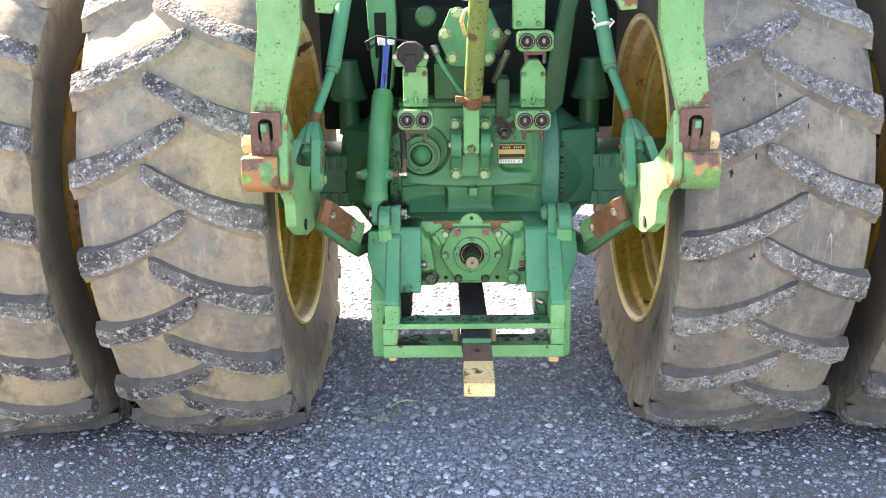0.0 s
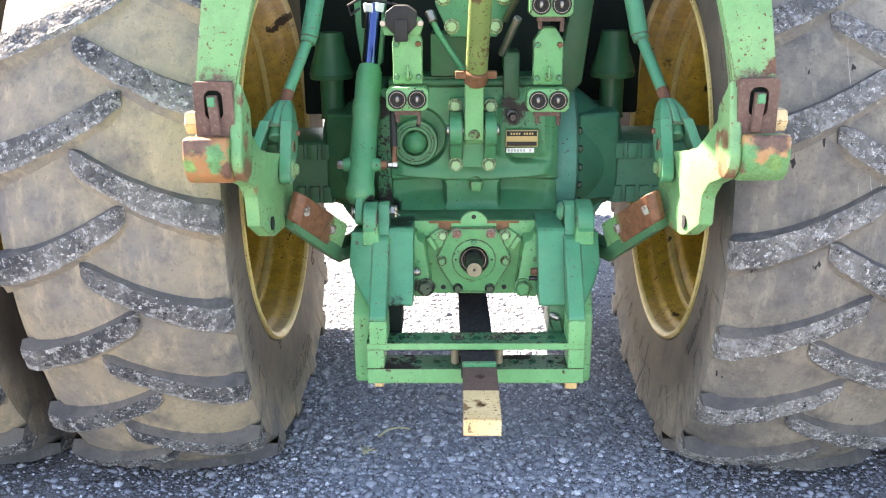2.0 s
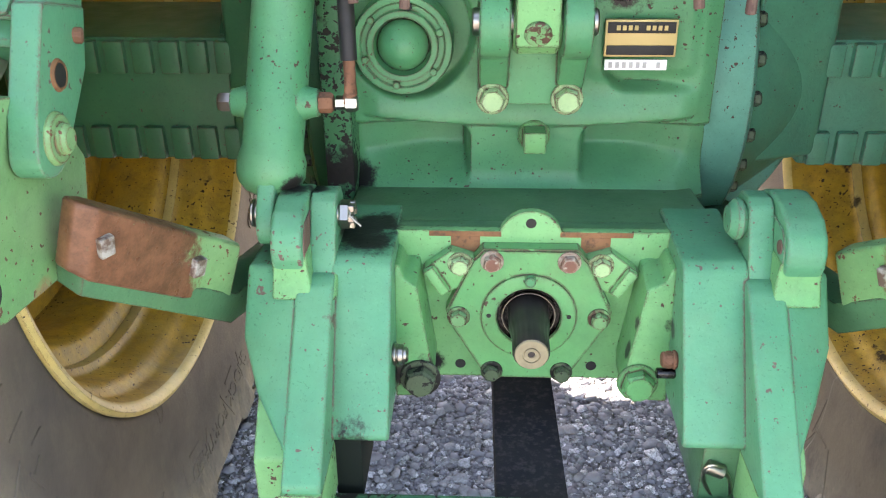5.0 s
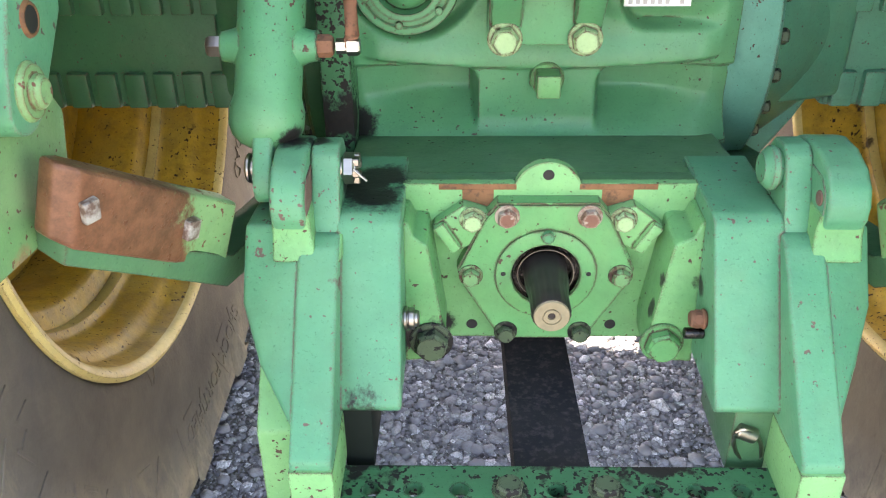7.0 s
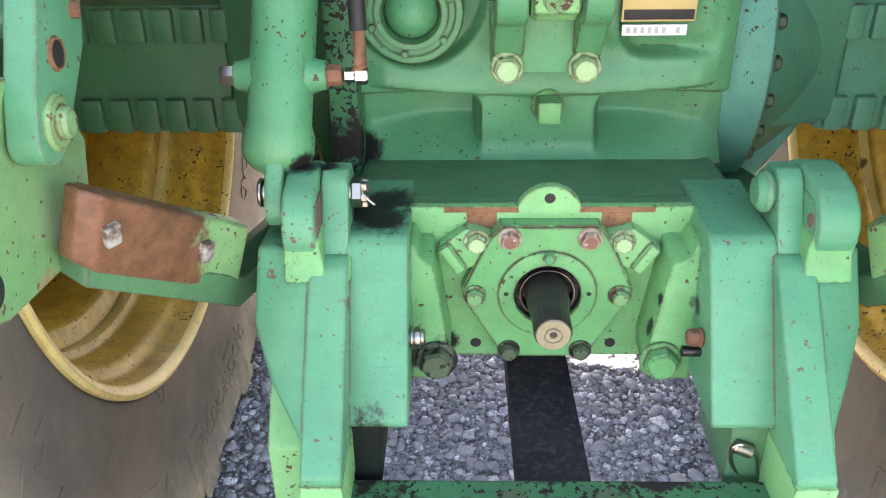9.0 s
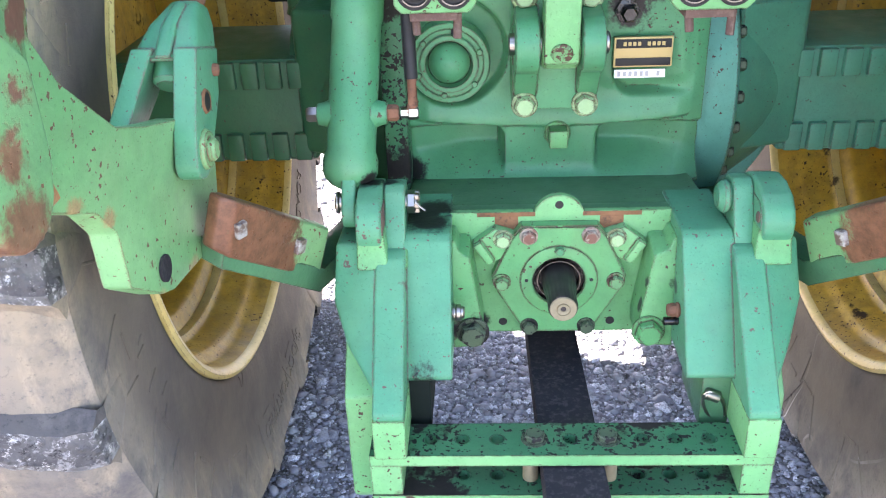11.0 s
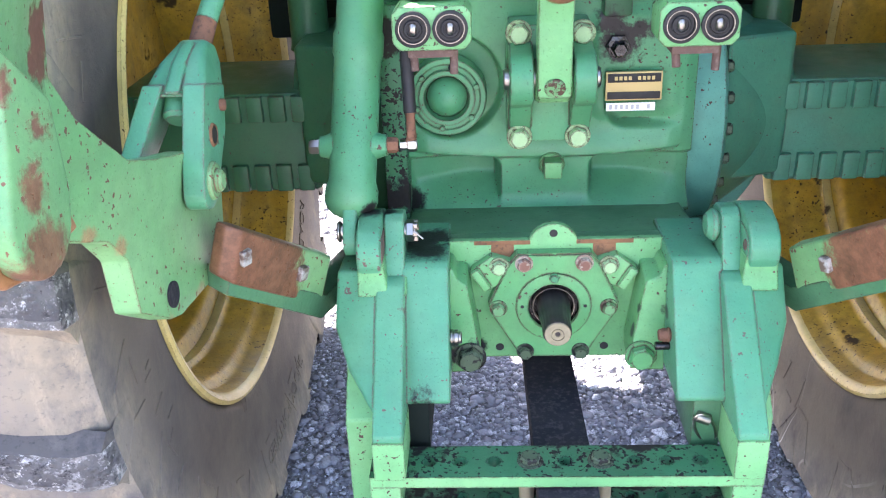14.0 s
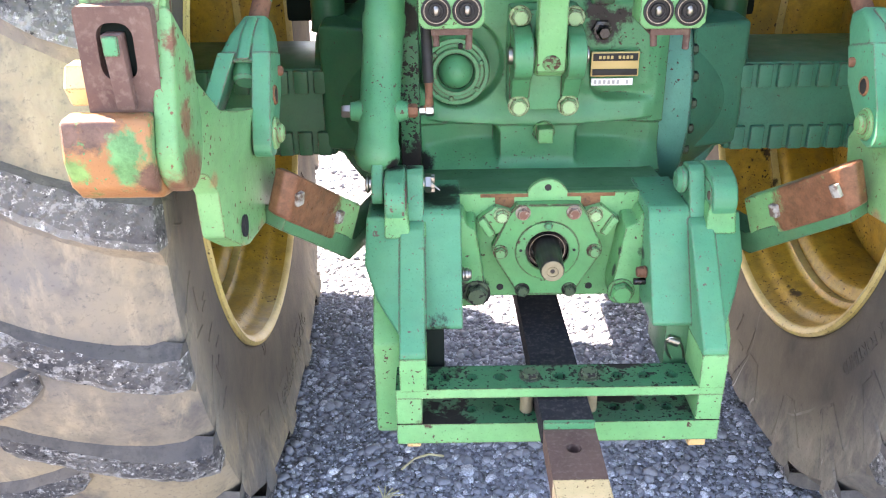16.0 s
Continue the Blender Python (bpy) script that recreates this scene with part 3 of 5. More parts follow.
def lug_mesh(side, end, seed, rubber):
    """One bar of the tread: a broken, scuffed top, a steep upper flank, a soft lower one and a buttress on the sidewall."""
    b = bmesh.new()
    m = 22
    line = []
    for i in range(m + 1):
        u = i / m
        x = -0.060 + 0.330 * u
        th = end + radians(9.6) * (1 - u) ** 1.1 - radians(0.9) * math.sin(math.pi * u)
        base = crown(min(abs(x), 0.235)) - 0.006
        top = TYRE_R - 0.27 * x * x - 2.6 * max(x - 0.2, 0) ** 2
        wt = 0.029 + 0.007 * u
        if i == 0:
            top, wt = top - 0.012, wt - 0.010
        if i == 1:
            wt -= 0.003
        line.append((x, base, 0.0, 1.0, top - base, wt, 0.007 + 0.004 * u, 0.024 + 0.010 * u, th, 1.0))
    t0 = end - radians(0.2)
    for x, r, nx, nr, h, wt, lean in ((0.2705, 0.822, 0.4, 0.9, 0.016, 0.033, 0.0), (0.268, 0.805, 0.8, 0.5, 0.007, 0.031, 0.1), (0.263, 0.775, 0.95, 0.2, 0.0045, 0.026, 0.5), (0.259, 0.740, 1.0, 0.1, 0.002, 0.017, 0.9), (0.256, 0.705, 1.0, 0.0, -0.001, 0.008, 1.3)):
        line.append((x - nx * 0.002, r, nx, nr, h, wt, 0.006, 0.012, t0 - radians(lean), 0.12))
    secs = []
    for k, (x, r, nx, nr, h, wt, up, down, th, ragged) in enumerate(line):
        sec = []
        for off, share in ((-wt - down, 0.0), (-wt - 0.3 * down, 0.45), (-wt, 0.93), (-wt * 0.62, 1.0), (-wt * 0.2, 1.0), (wt * 0.2, 1.0), (wt * 0.62, 1.0), (wt, 0.95), (wt + up, 0.0)):
            p = (x * 26, off * 60 + seed * 7.3, seed * 3.1)
            d = ragged * share * (noise.noise(p) * 0.0045 + noise.noise((p[0] * 2.9, p[1] * 2.2, p[2])) * 0.0032 - 0.001)
            e = ragged * noise.noise((x * 40, seed * 5.7 + (1 if off > 0 else 9), 0)) * 0.0045 * share
            hh = h * share + d
            sec.append(b.verts.new(settle(side * (x + nx * hh), r + nr * hh, th + (off + e) / 0.88)))
        secs.append(sec)
    for k, (a, c) in enumerate(zip(secs, secs[1:])):
        for i in range(8):
            f = b.faces.new((a[i], a[i + 1], c[i + 1], c[i]))
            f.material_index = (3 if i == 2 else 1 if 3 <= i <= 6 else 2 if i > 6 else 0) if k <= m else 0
    b.faces.new(secs[0])
    b.faces.new(secs[-1])
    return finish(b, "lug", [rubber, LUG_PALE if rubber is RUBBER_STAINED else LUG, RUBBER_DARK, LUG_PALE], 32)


def rim_mesh(inner):
    """inner: the sign of x that faces the tractor's middle."""
    b = bmesh.new()
    prof = [(0.236, 0.545), (0.243, 0.561), (0.251, 0.561), (0.255, 0.553), (0.252, 0.545), (0.240, 0.538), (0.212, 0.533), (0.202, 0.529), (0.196, 0.520), (0.182, 0.515), (0.142, 0.510), (0.135, 0.505), (0.130, 0.494), (0.120, 0.491), (0.110, 0.493), (0.104, 0.487), (0.098, 0.466), (0.085, 0.456), (0.02, 0.452), (-0.03, 0.462), (-0.10, 0.470), (-0.13, 0.490), (-0.20, 0.505), (-0.222, 0.525), (-0.228, 0.550), (-0.236, 0.548), (-0.238, 0.530), (-0.228, 0.520)]
    n = 120
    prof = [(x, r + (0.006 if x > 0.19 else 0.0)) for x, r in prof]
    rings = [[b.verts.new((x * inner, -r * math.cos(2 * math.pi * k / n), r * math.sin(2 * math.pi * k / n))) for x, r in prof] for k in range(n)]
    for k in range(n):
        a, c = rings[k], rings[(k + 1) % n]
        for i in range(len(prof) - 1):
            f = b.faces.new((a[i], a[i + 1], c[i + 1], c[i]))
            f.material_index = 1 if i < 5 or 12 <= i < 14 else 0
    return b


def on_wall(me, inner, r0, t0, turn):
    """Lays a flat mesh (x along the tyre, y outward, z its height) on the sidewall that faces the tractor's middle."""
    for v in me.vertices:
        r, th = r0 + v.co.y, radians(t0) + turn * v.co.x / r0
        x = float(np.interp(r, [q for p, q in WALL], [p for p, q in WALL]))
        v.co = settle(inner * (x + v.co.z), r, th)
    return me


def lettering(w, text, inner, r0, t0, arc_deg, rubber):
    """Raised moulded letters that run round the sidewall."""
    cu = bpy.data.curves.new("letters", 'FONT')
    cu.body, cu.size, cu.extrude, cu.align_x, cu.align_y = text, 1.0, 0.04, 'LEFT', 'CENTER'
    ob = bpy.data.objects.new("letters", cu)
    me = bpy.data.meshes.new_from_object(ob)
    bpy.data.objects.remove(ob)
    bpy.data.curves.remove(cu)
    wide = max(v.co.x for v in me.vertices)
    k = radians(arc_deg) * r0 / wide
    for v in me.vertices:
        v.co = Vector((v.co.x * k, v.co.y * k * 1.1, v.co.z * k + 0.0004))
    on_wall(me, inner, r0, t0, inner)
    me.materials.append(rubber)
    ob = new("lettering", me)
    ob.parent = w
    tagged(ob, "raised moulded rubber letters")


def bars(w, inner, places, rubber):
    """Raised marks on the sidewall that cannot be read: (radius, angle, length, width, slant)."""
    for r0, t0, long, wide, slant in places:
        b = box(-wide / 2, wide / 2, -long / 2, long / 2, -0.002, 0.0018, 0.0008, 1)
        bmesh.ops.subdivide_edges(b, edges=[e for e in b.edges if abs(e.verts[0].co.y - e.verts[1].co.y) > long * 0.7], cuts=5)
        for v in b.verts:
            v.co.x += slant * v.co.y
        me = on_wall(finish(b, "mark", rubber, 40), inner, r0, t0, inner)
        ob = new("raised_mark", me)
        ob.parent = w


def wheel(x, inner, pa, pb, label, rubber, seed):
    """pa, pb: where, in degrees above the rearmost point, a lug ends at the +x and at the -x shoulder."""
    w = thing("rear_wheel", (x, AXLE_Y, AXLE_Z), label, parent=tractor)
    def under(name, me, lab=""):
        ob = new(name, me)
        ob.parent = w
        return tagged(ob, lab)
    under("tyre", finish(carcass(), "tyre", rubber, 40), "black rubber tractor tyre, dusty brown")
    pitch = 360 / LUGS
    for side, ph in ((1, pa), (-1, pb)):
        shared = [lug_mesh(side, 0.0, seed + side + 0.37 * q, rubber) for q in range(3)]
        for k in range(LUGS):
            end = (ph + k * pitch + 180) % 360 - 180
            if -172 < end < -8:
                under("lug", lug_mesh(side, radians(end), seed + side + 0.61 * k, rubber))
            else:
                ob = under("lug", shared[k % 3])
                ob.rotation_euler = (-radians(end), 0, 0)
    under("rim", finish(rim_mesh(inner), "rim", [YELLOW, RIM_PALE], 40), "yellow painted steel rim with a paler flange and ridge")
    disc = turned((x + inner * -0.02, AXLE_Y, AXLE_Z), (x + inner * -0.05, AXLE_Y, AXLE_Z), [(0, 0.0), (0, 0.30), (0.3, 0.455), (0.6, 0.455), (1, 0.30), (1, 0.0)], 64)
    part("wheel_disc", disc, YELLOW, w, "yellow wheel centre")
    return w


w = LEFT_WHEEL = wheel(-0.866, 1, 3.6, 12.5, "inner dual wheel, dusty tyre with worn chevron lugs on a yellow rim", RUBBER, 1)
lettering(w, "SHOCK FORTIFIED", 1, 0.735, -105.5, 26, RUBBER)
lettering(w, "ROAD", 1, 0.655, -144.0, 13, RUBBER)
bars(w, 1, [(0.665, -16.8, 0.03, 0.006, 0.2), (0.655, -15.6, 0.02, 0.005, 0.0), (0.670, -22.3, 0.045, 0.006, 0.1), (0.655, -26.9, 0.03, 0.006, 0.3), (0.685, -28.9, 0.03, 0.008, 0.0), (0.575, -70.5, 0.035, 0.007, 0.5), (0.577, -68.4, 0.030, 0.006, -0.4)], RUBBER)
w = wheel(0.866, -1, 6.6, 14.8, "inner dual wheel, tyre scuffed and stained, on a yellow rim", RUBBER_STAINED, 11)
lettering(w, "SHOCK FORTIFIED", -1, 0.648, -18.0, 26, RUBBER_STAINED)
bars(w, -1, [(0.67, -89.5, 0.085, 0.008, 0.15), (0.715, -93.0, 0.010, 0.035, 0.0), (0.672, -96.5, 0.06, 0.009, 0.1), (0.695, -104.2, 0.035, 0.009, 0.3), (0.675, -106.0, 0.05, 0.009, -0.2), (0.705, -112.6, 0.05, 0.009, 0.3), (0.690, -114.5, 0.05, 0.009, -0.1), (0.715, -120.5, 0.04, 0.009, 0.2), (0.70, -123.0, 0.04, 0.009, 0.2)], RUBBER_STAINED)
def ridges(w, inner, phase, rubber):
    """Thin raised ridges below the lugs on the shoulder."""
    for k in range(-6, 3):
        t = phase + k * 360 / LUGS
        bars(w, inner, [(0.752, t - 2.6, 0.105, 0.0045, 0.42), (0.740, t + 4.6, 0.085, 0.0045, -0.30), (0.700, t + 0.9, 0.006, 0.050, 0.0)], rubber)


ridges(LEFT_WHEEL, 1, 3.6, RUBBER)
ridges(w, -1, 14.8, RUBBER_STAINED)
wheel(-1.530, -1, 2.0, 10.6, "outer dual wheel with a dusty tyre", RUBBER, 21)
wheel(1.530, 1, 3.0, 11.5, "outer dual wheel with a dusty tyre", RUBBER_STAINED, 31)

# chassis, hood, cab and mudguards: unseen upper tractor, added to block sun and sky
part("chassis", box(-0.20, 0.20, 0.46, 3.3, 0.64, 1.30, 0.03), DARK, tractor, "unseen chassis block, added to shade the ground")
part("hood_shade_block", box(-0.34, 0.34, 0.78, 3.3, 1.28, 1.66, 0.04), GREEN_DEEP, tractor, "unseen green hood block, added to stop the sun")
# panel added behind the hitch, near black to stand for the shade there
part("cab_back", box(-0.56, 0.56, 0.66, 0.70, 0.95, 1.80, 0.01), DARK, tractor, "panel added below the cab, near black for the shade behind the hitch")
cab = box(-0.72, 0.72, 0.66, 1.95, 1.85, 2.75, 0.03)
box(-0.58, 0.58, 0.72, 1.95, 1.55, 1.90, 0.03, bm=cab)
box(-0.74, 0.74, -0.30, 2.0, 2.60, 2.80, 0.05, bm=cab)
part("cab", cab, GREEN_DEEP, tractor, "unseen green cab block, added to shade the hitch")
for s in (-1, 1):
    f = prism([(AXLE_Y + p[0], AXLE_Z + p[1]) for p in arc((0, 0), 1.03, 20, 84, 12)] + [(AXLE_Y + p[0], AXLE_Z + p[1]) for p in reversed(arc((0, 0), 0.99, 20, 84, 12))], "x", min(s * 0.56, s * 1.10), max(s * 0.56, s * 1.10), 0.006)
    part("fender_shade_block", f, GREEN_DEEP, tractor, "unseen green mudguard, added over the tyre to cast shade")

# ---- transmission case and rear face ----
def step(a, b, v):
    t = min(max((v - a) / (b - a), 0.0), 1.0)
    return t * t * (3 - 2 * t)


def pocket(x, z, x0, x1, z0, z1, r, soft=0.006):
    """1 inside a rectangle with rounded corners, 0 outside it."""
    dx = max(x0 + r - x, x - x1 + r)
    dz = max(z0 + r - z, z - z1 + r)
    d = math.hypot(max(dx, 0.0), max(dz, 0.0)) + min(max(dx, dz), 0.0) - r
    return 1 - step(-soft, soft, d)


def case():
    """The cast back of the transmission case: a relief of pockets, ridges and a foot that sweeps into the shelf."""
    b = bmesh.new()
    nx, nz = 170, 132
    rows = []
    for j in range(nz + 1):
        z = 0.728 + 0.372 * j / nz
        row = []
        for i in range(nx + 1):
            x = -0.254 + 0.502 * i / nx
            y = 0.205
            deep = step(0.742, 0.790, z)
            y += 0.060 * pocket(x, z, -0.262, -0.082, 0.70, 0.829, 0.020) * deep * (0.35 + 0.65 * step(-0.25, -0.13, x))
            y += 0.060 * pocket(x, z, 0.078, 0.262, 0.70, 0.829, 0.020) * deep * (0.35 + 0.65 * step(0.25, 0.13, x))
            ridge = 0.831 + 0.011 * (x / 0.2) ** 2
            y -= 0.011 * step(ridge - 0.003, ridge + 0.003, z) * (1 - step(ridge + 0.004, ridge + 0.055, z)) * (1 - step(0.20, 0.235, abs(x)))
            y += 0.026 * pocket(x, z, 0.100, 0.30, 0.883, 1.00, 0.034) * (1 - step(0.895, 0.99, z)) * step(0.235, 0.15, x)
            y += 0.026 * (1 - step(0.080, 0.090, math.hypot(x + 0.160, z - 0.957)))
            y -= 0.006 * pocket(x, z, 0.075, 0.215, 0.90, 1.075, 0.02, 0.012)
            foot = min(max(0.768 - z, 0.0), 0.034) / 0.036
            y -= 0.036 * (1 - math.sqrt(1 - foot * foot))
            narrow = 0.020 * step(0.805, 0.750, z)
            for e in (-0.246 + narrow - x, x - 0.240 + narrow):
                y += 0.9 * max(0.0, e + 0.014) ** 1.2
            y += 0.0012 * noise.noise((x * 24, z * 24, 1))
            row.append(b.verts.new((x, y, z)))
        rows.append(row)
    for p, q in zip(rows, rows[1:]):
        for i in range(nx):
            b.faces.new((p[i], p[i + 1], q[i + 1], q[i]))
    back = [[b.verts.new((v.co.x, 0.45, v.co.z)) for v in (r[0], r[-1])] for r in rows]
    for k in range(nz):
        b.faces.new((rows[k][0], rows[k + 1][0], back[k + 1][0], back[k][0]))
        b.faces.new((rows[k][-1], rows[k + 1][-1], back[k + 1][1], back[k][1]))
    for r, k in ((rows[0], back[0]), (rows[-1], back[-1])):
        b.faces.new(list(r) + [k[1], k[0]])
    return part("transmission_case", b, GREEN, tractor, "green cast-iron transmission case, oily at the filler", smooth=50)


CASE = case()
plug = box(-0.006, 0.024, 0.160, 0.20, 0.805, 0.835, 0.003)
rod((0.009, 0.19, 0.82), (0.009, 0.205, 0.82), 0.022, bm=plug)
part("drain_plug", plug, GREEN_LEAF, CASE, "square green plug")

# round cover with a dome, on the left of the back
b = turned((-0.166, 0.215, 0.945), (-0.166, 0.175, 0.945), [(0, 0.066), (0.7, 0.066), (0.85, 0.064), (0.86, 0.056), (0.80, 0.054), (0.80, 0.047), (1.0, 0.046), (1.0, 0.038), (0.6, 0.034)], 48)
turned((-0.166, 0.20, 0.945), (-0.166, 0.155, 0.945), [(0, 0.034), (0.35, 0.033), (0.7, 0.026), (0.9, 0.015), (1, 0.0)], 36, b)
part("round_cover", b, GREEN, CASE, "round green cover with a domed middle")
for k in range(6):
    a = radians(60 * k + 20)
    rod_at = (-0.166 + 0.052 * math.cos(a), 0.180, 0.945 + 0.052 * math.sin(a))
    b = rod(rod_at, (rod_at[0], 0.174, rod_at[2]), 0.005, 0.001, 12)
    part("cover_screw", b, DARK_STEEL if k == 1 else GREEN, CASE)

# oil filler with grease round it
b = turned((0.113, 0.20, 1.018), (0.113, 0.165, 1.018), [(0, 0.021), (0.3, 0.020), (0.35, 0.013), (0.9, 0.013), (1, 0.010)], 6)
part("oil_plug", b, GREASE, CASE, "black oily plug")
# maker's plate: dark bands on gold, a white strip below; writing as bars
b = box(0.094, 0.186, 0.1845, 0.192, 0.931, 0.979, 0.0015)
part("maker_plate", b, GOLD, CASE, "small gold and black maker's plate")
part("plate_band", box(0.097, 0.183, 0.1825, 0.185, 0.962, 0.976, 0.0005), BLACK, CASE)
part("plate_band", box(0.097, 0.183, 0.1825, 0.185, 0.934, 0.946, 0.0005), BLACK, CASE)
for k in range(9):
    x = 0.108 + 0.0075 * k
    if k != 4:
        part("plate_mark", box(x, x + 0.0048, 0.181, 0.183, 0.966, 0.972, 0.0004), GOLD, CASE)
part("number_strip", box(0.096, 0.176, 0.1835, 0.187, 0.914, 0.9275, 0.0006), WHITE, CASE, "white number label")
for k in range(8):
    x = 0.101 + 0.0088 * k
    if k not in (6,):
        part("number_mark", box(x, x + 0.0048, 0.1825, 0.184, 0.917, 0.9245, 0.0003), GREY_INK, CASE)

# top link bracket with two cheeks
b = prism([(-0.068, 0.884), (0.062, 0.884), (0.066, 0.99), (0.062, 1.072), (-0.066, 1.072), (-0.070, 0.99)], "y", 0.125, 0.20, 0.006)
for x0, x1 in ((-0.066, -0.030), (0.030, 0.064)):
    prism([(0.20, 0.885), (0.13, 0.90), (0.085, 0.955)] + arc((0.085, 0.998), 0.042, 250, 90, 8) + [(0.20, 1.06)], "x", x0, x1, 0.006, 2, b)
BRACKET = part("top_link_bracket", b, GREEN, tractor, "cast green bracket for the top link")
for x, z in ((-0.049, 0.894), (0.044, 0.894), (-0.050, 1.060), (0.047, 1.058)):
    bolt(BRACKET, (x, 0.122, z), BACK, 0.0165, 0.016, BOLT_BRIGHT, turn=x * 40)
rod((-0.075, 0.085, 0.998), (0.072, 0.085, 0.998), 0.016, bm=(b := bmesh.new()))
part("link_pin", b, STEEL, BRACKET, "plated steel pin")

# top link: fresh green end, then the old tube rising to the rear
b = prism([(0.055, 0.975), (0.085, 0.962), (0.112, 0.985), (0.105, 1.03), (0.085, 1.10), (0.06, 1.165), (0.02, 1.165), (0.045, 1.09)], "x", -0.025, 0.027, 0.006)
rod((-0.027, 0.090, 0.996), (0.029, 0.090, 0.996), 0.036, 0.006, 32, b)
TOPLINK = part("top_link", b, GREEN_FRESH, tractor, "three-point top link with a bright green end")
part("pin_head", rod((0.001, 0.060, 0.992), (0.001, 0.0505, 0.988), 0.0165, 0.003, 24), BOLT_GREEN, TOPLINK, "chipped round pin head")
b = rod((0.005, 0.055, 1.13), (0.022, -0.16, 1.52), 0.0295, 0.003, 28)
part("tube", b, paint("olive_paint", (0.12, 0.185, 0.05), (0.17, 0.23, 0.075), chip=(0.14, 0.09, 0.04), amount=0.58, patch=0.56), TOPLINK, "olive-green worn tube")
b = rod((0.004, 0.045, 1.135), (0.008, 0.025, 1.168), 0.031, 0.003, 24)
box(-0.05, 0.06, 0.02, 0.05, 1.145, 1.165, 0.004, bm=b)
part("lock_nut", b, RUST, TOPLINK, "rusty lock nut")
part("grease_tag", tube([(-0.02, -0.04, 1.36), (-0.03, -0.09, 1.40), (-0.022, -0.10, 1.43), (-0.004, -0.11, 1.44)], 0.006), CREAM, TOPLINK, "pale strap end")

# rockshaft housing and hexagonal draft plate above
# housing coloured near black for the shade above the case
part("rockshaft_housing", box(-0.235, 0.235, 0.34, 0.75, 1.10, 1.42, 0.02), DARK, tractor, "housing above the case, near black for the shade there")
b = box(-0.23, 0.235, 0.21, 0.34, 1.085, 1.13, 0.008)
rod((-0.24, 0.205, 1.112), (0.24, 0.205, 1.112), 0.012, bm=b)
box(-0.12, -0.01, 0.20, 0.34, 1.13, 1.25, 0.008, bm=b)
box(0.085, 0.13, 0.17, 0.30, 1.07, 1.20, 0.006, bm=b)
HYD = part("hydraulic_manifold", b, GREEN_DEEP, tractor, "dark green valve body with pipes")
hexa = [(0.0 + 0.105 * math.cos(radians(a)), 1.335 + 0.115 * math.sin(radians(a))) for a in (0, 52, 128, 180, 232, 308)]
b = prism(hexa, "y", 0.13, 0.17, 0.005)
HEXP = part("draft_plate", b, GREEN, tractor, "six-sided green plate with bolts")
for a in (8, 60, 120, 172, 225, 315):
    bolt(HEXP, (0.083 * math.cos(radians(a)), 0.128, 1.335 + 0.088 * math.sin(radians(a))), BACK, 0.017, 0.014, BOLT_BRIGHT, turn=a)
for a in (0, 1):
    part("hose_fitting", rod((0.075 + 0.01 * a, 0.10, 1.20 + 0.09 * a), (0.115, 0.04, 1.30 + 0.06 * a), 0.011, 0.002, 14), STEEL, HYD, "small steel fitting")
part("pipe", tube([(-0.115, 0.11, 1.30), (-0.09, 0.10, 1.25), (-0.05, 0.10, 1.19), (-0.02, 0.10, 1.15)], 0.008), GREEN, HYD, "thin green lever")
part("knob", rod((-0.12, 0.115, 1.315), (-0.108, 0.105, 1.285), 0.013, 0.004, 14), STEEL, HYD, "pale knob")

# rockshaft lift arms
for s in (-1, 1):
    if s < 0:
        b = prism([(-0.35, 1.60), (-0.25, 1.60), (-0.245, 1.36), (-0.262, 1.16), (-0.315, 1.12), (-0.335, 1.25)], "y", 0.27, 0.33, 0.008)
        arm = part("lift_arm", b, GREEN, tractor, "green rockshaft arm")
        part("arm_slot", box(-0.318, -0.278, 0.266, 0.275, 1.26, 1.41, 0.006), DARK, arm, "dark slot")
    else:
        b = prism([(0.335, 1.60), (0.40, 1.60), (0.352, 1.40), (0.318, 1.10), (0.285, 1.07), (0.245, 1.09), (0.255, 1.18)], "y", 0.27, 0.33, 0.008)
        part("lift_arm", b, GREEN_DEEP, tractor, "green rockshaft arm")
part("upper_bolt", rod((-0.145, 0.22, 1.40), (-0.145, 0.18, 1.40), 0.034, 0.008, 28), GREEN_DEEP, HYD, "round green boss")

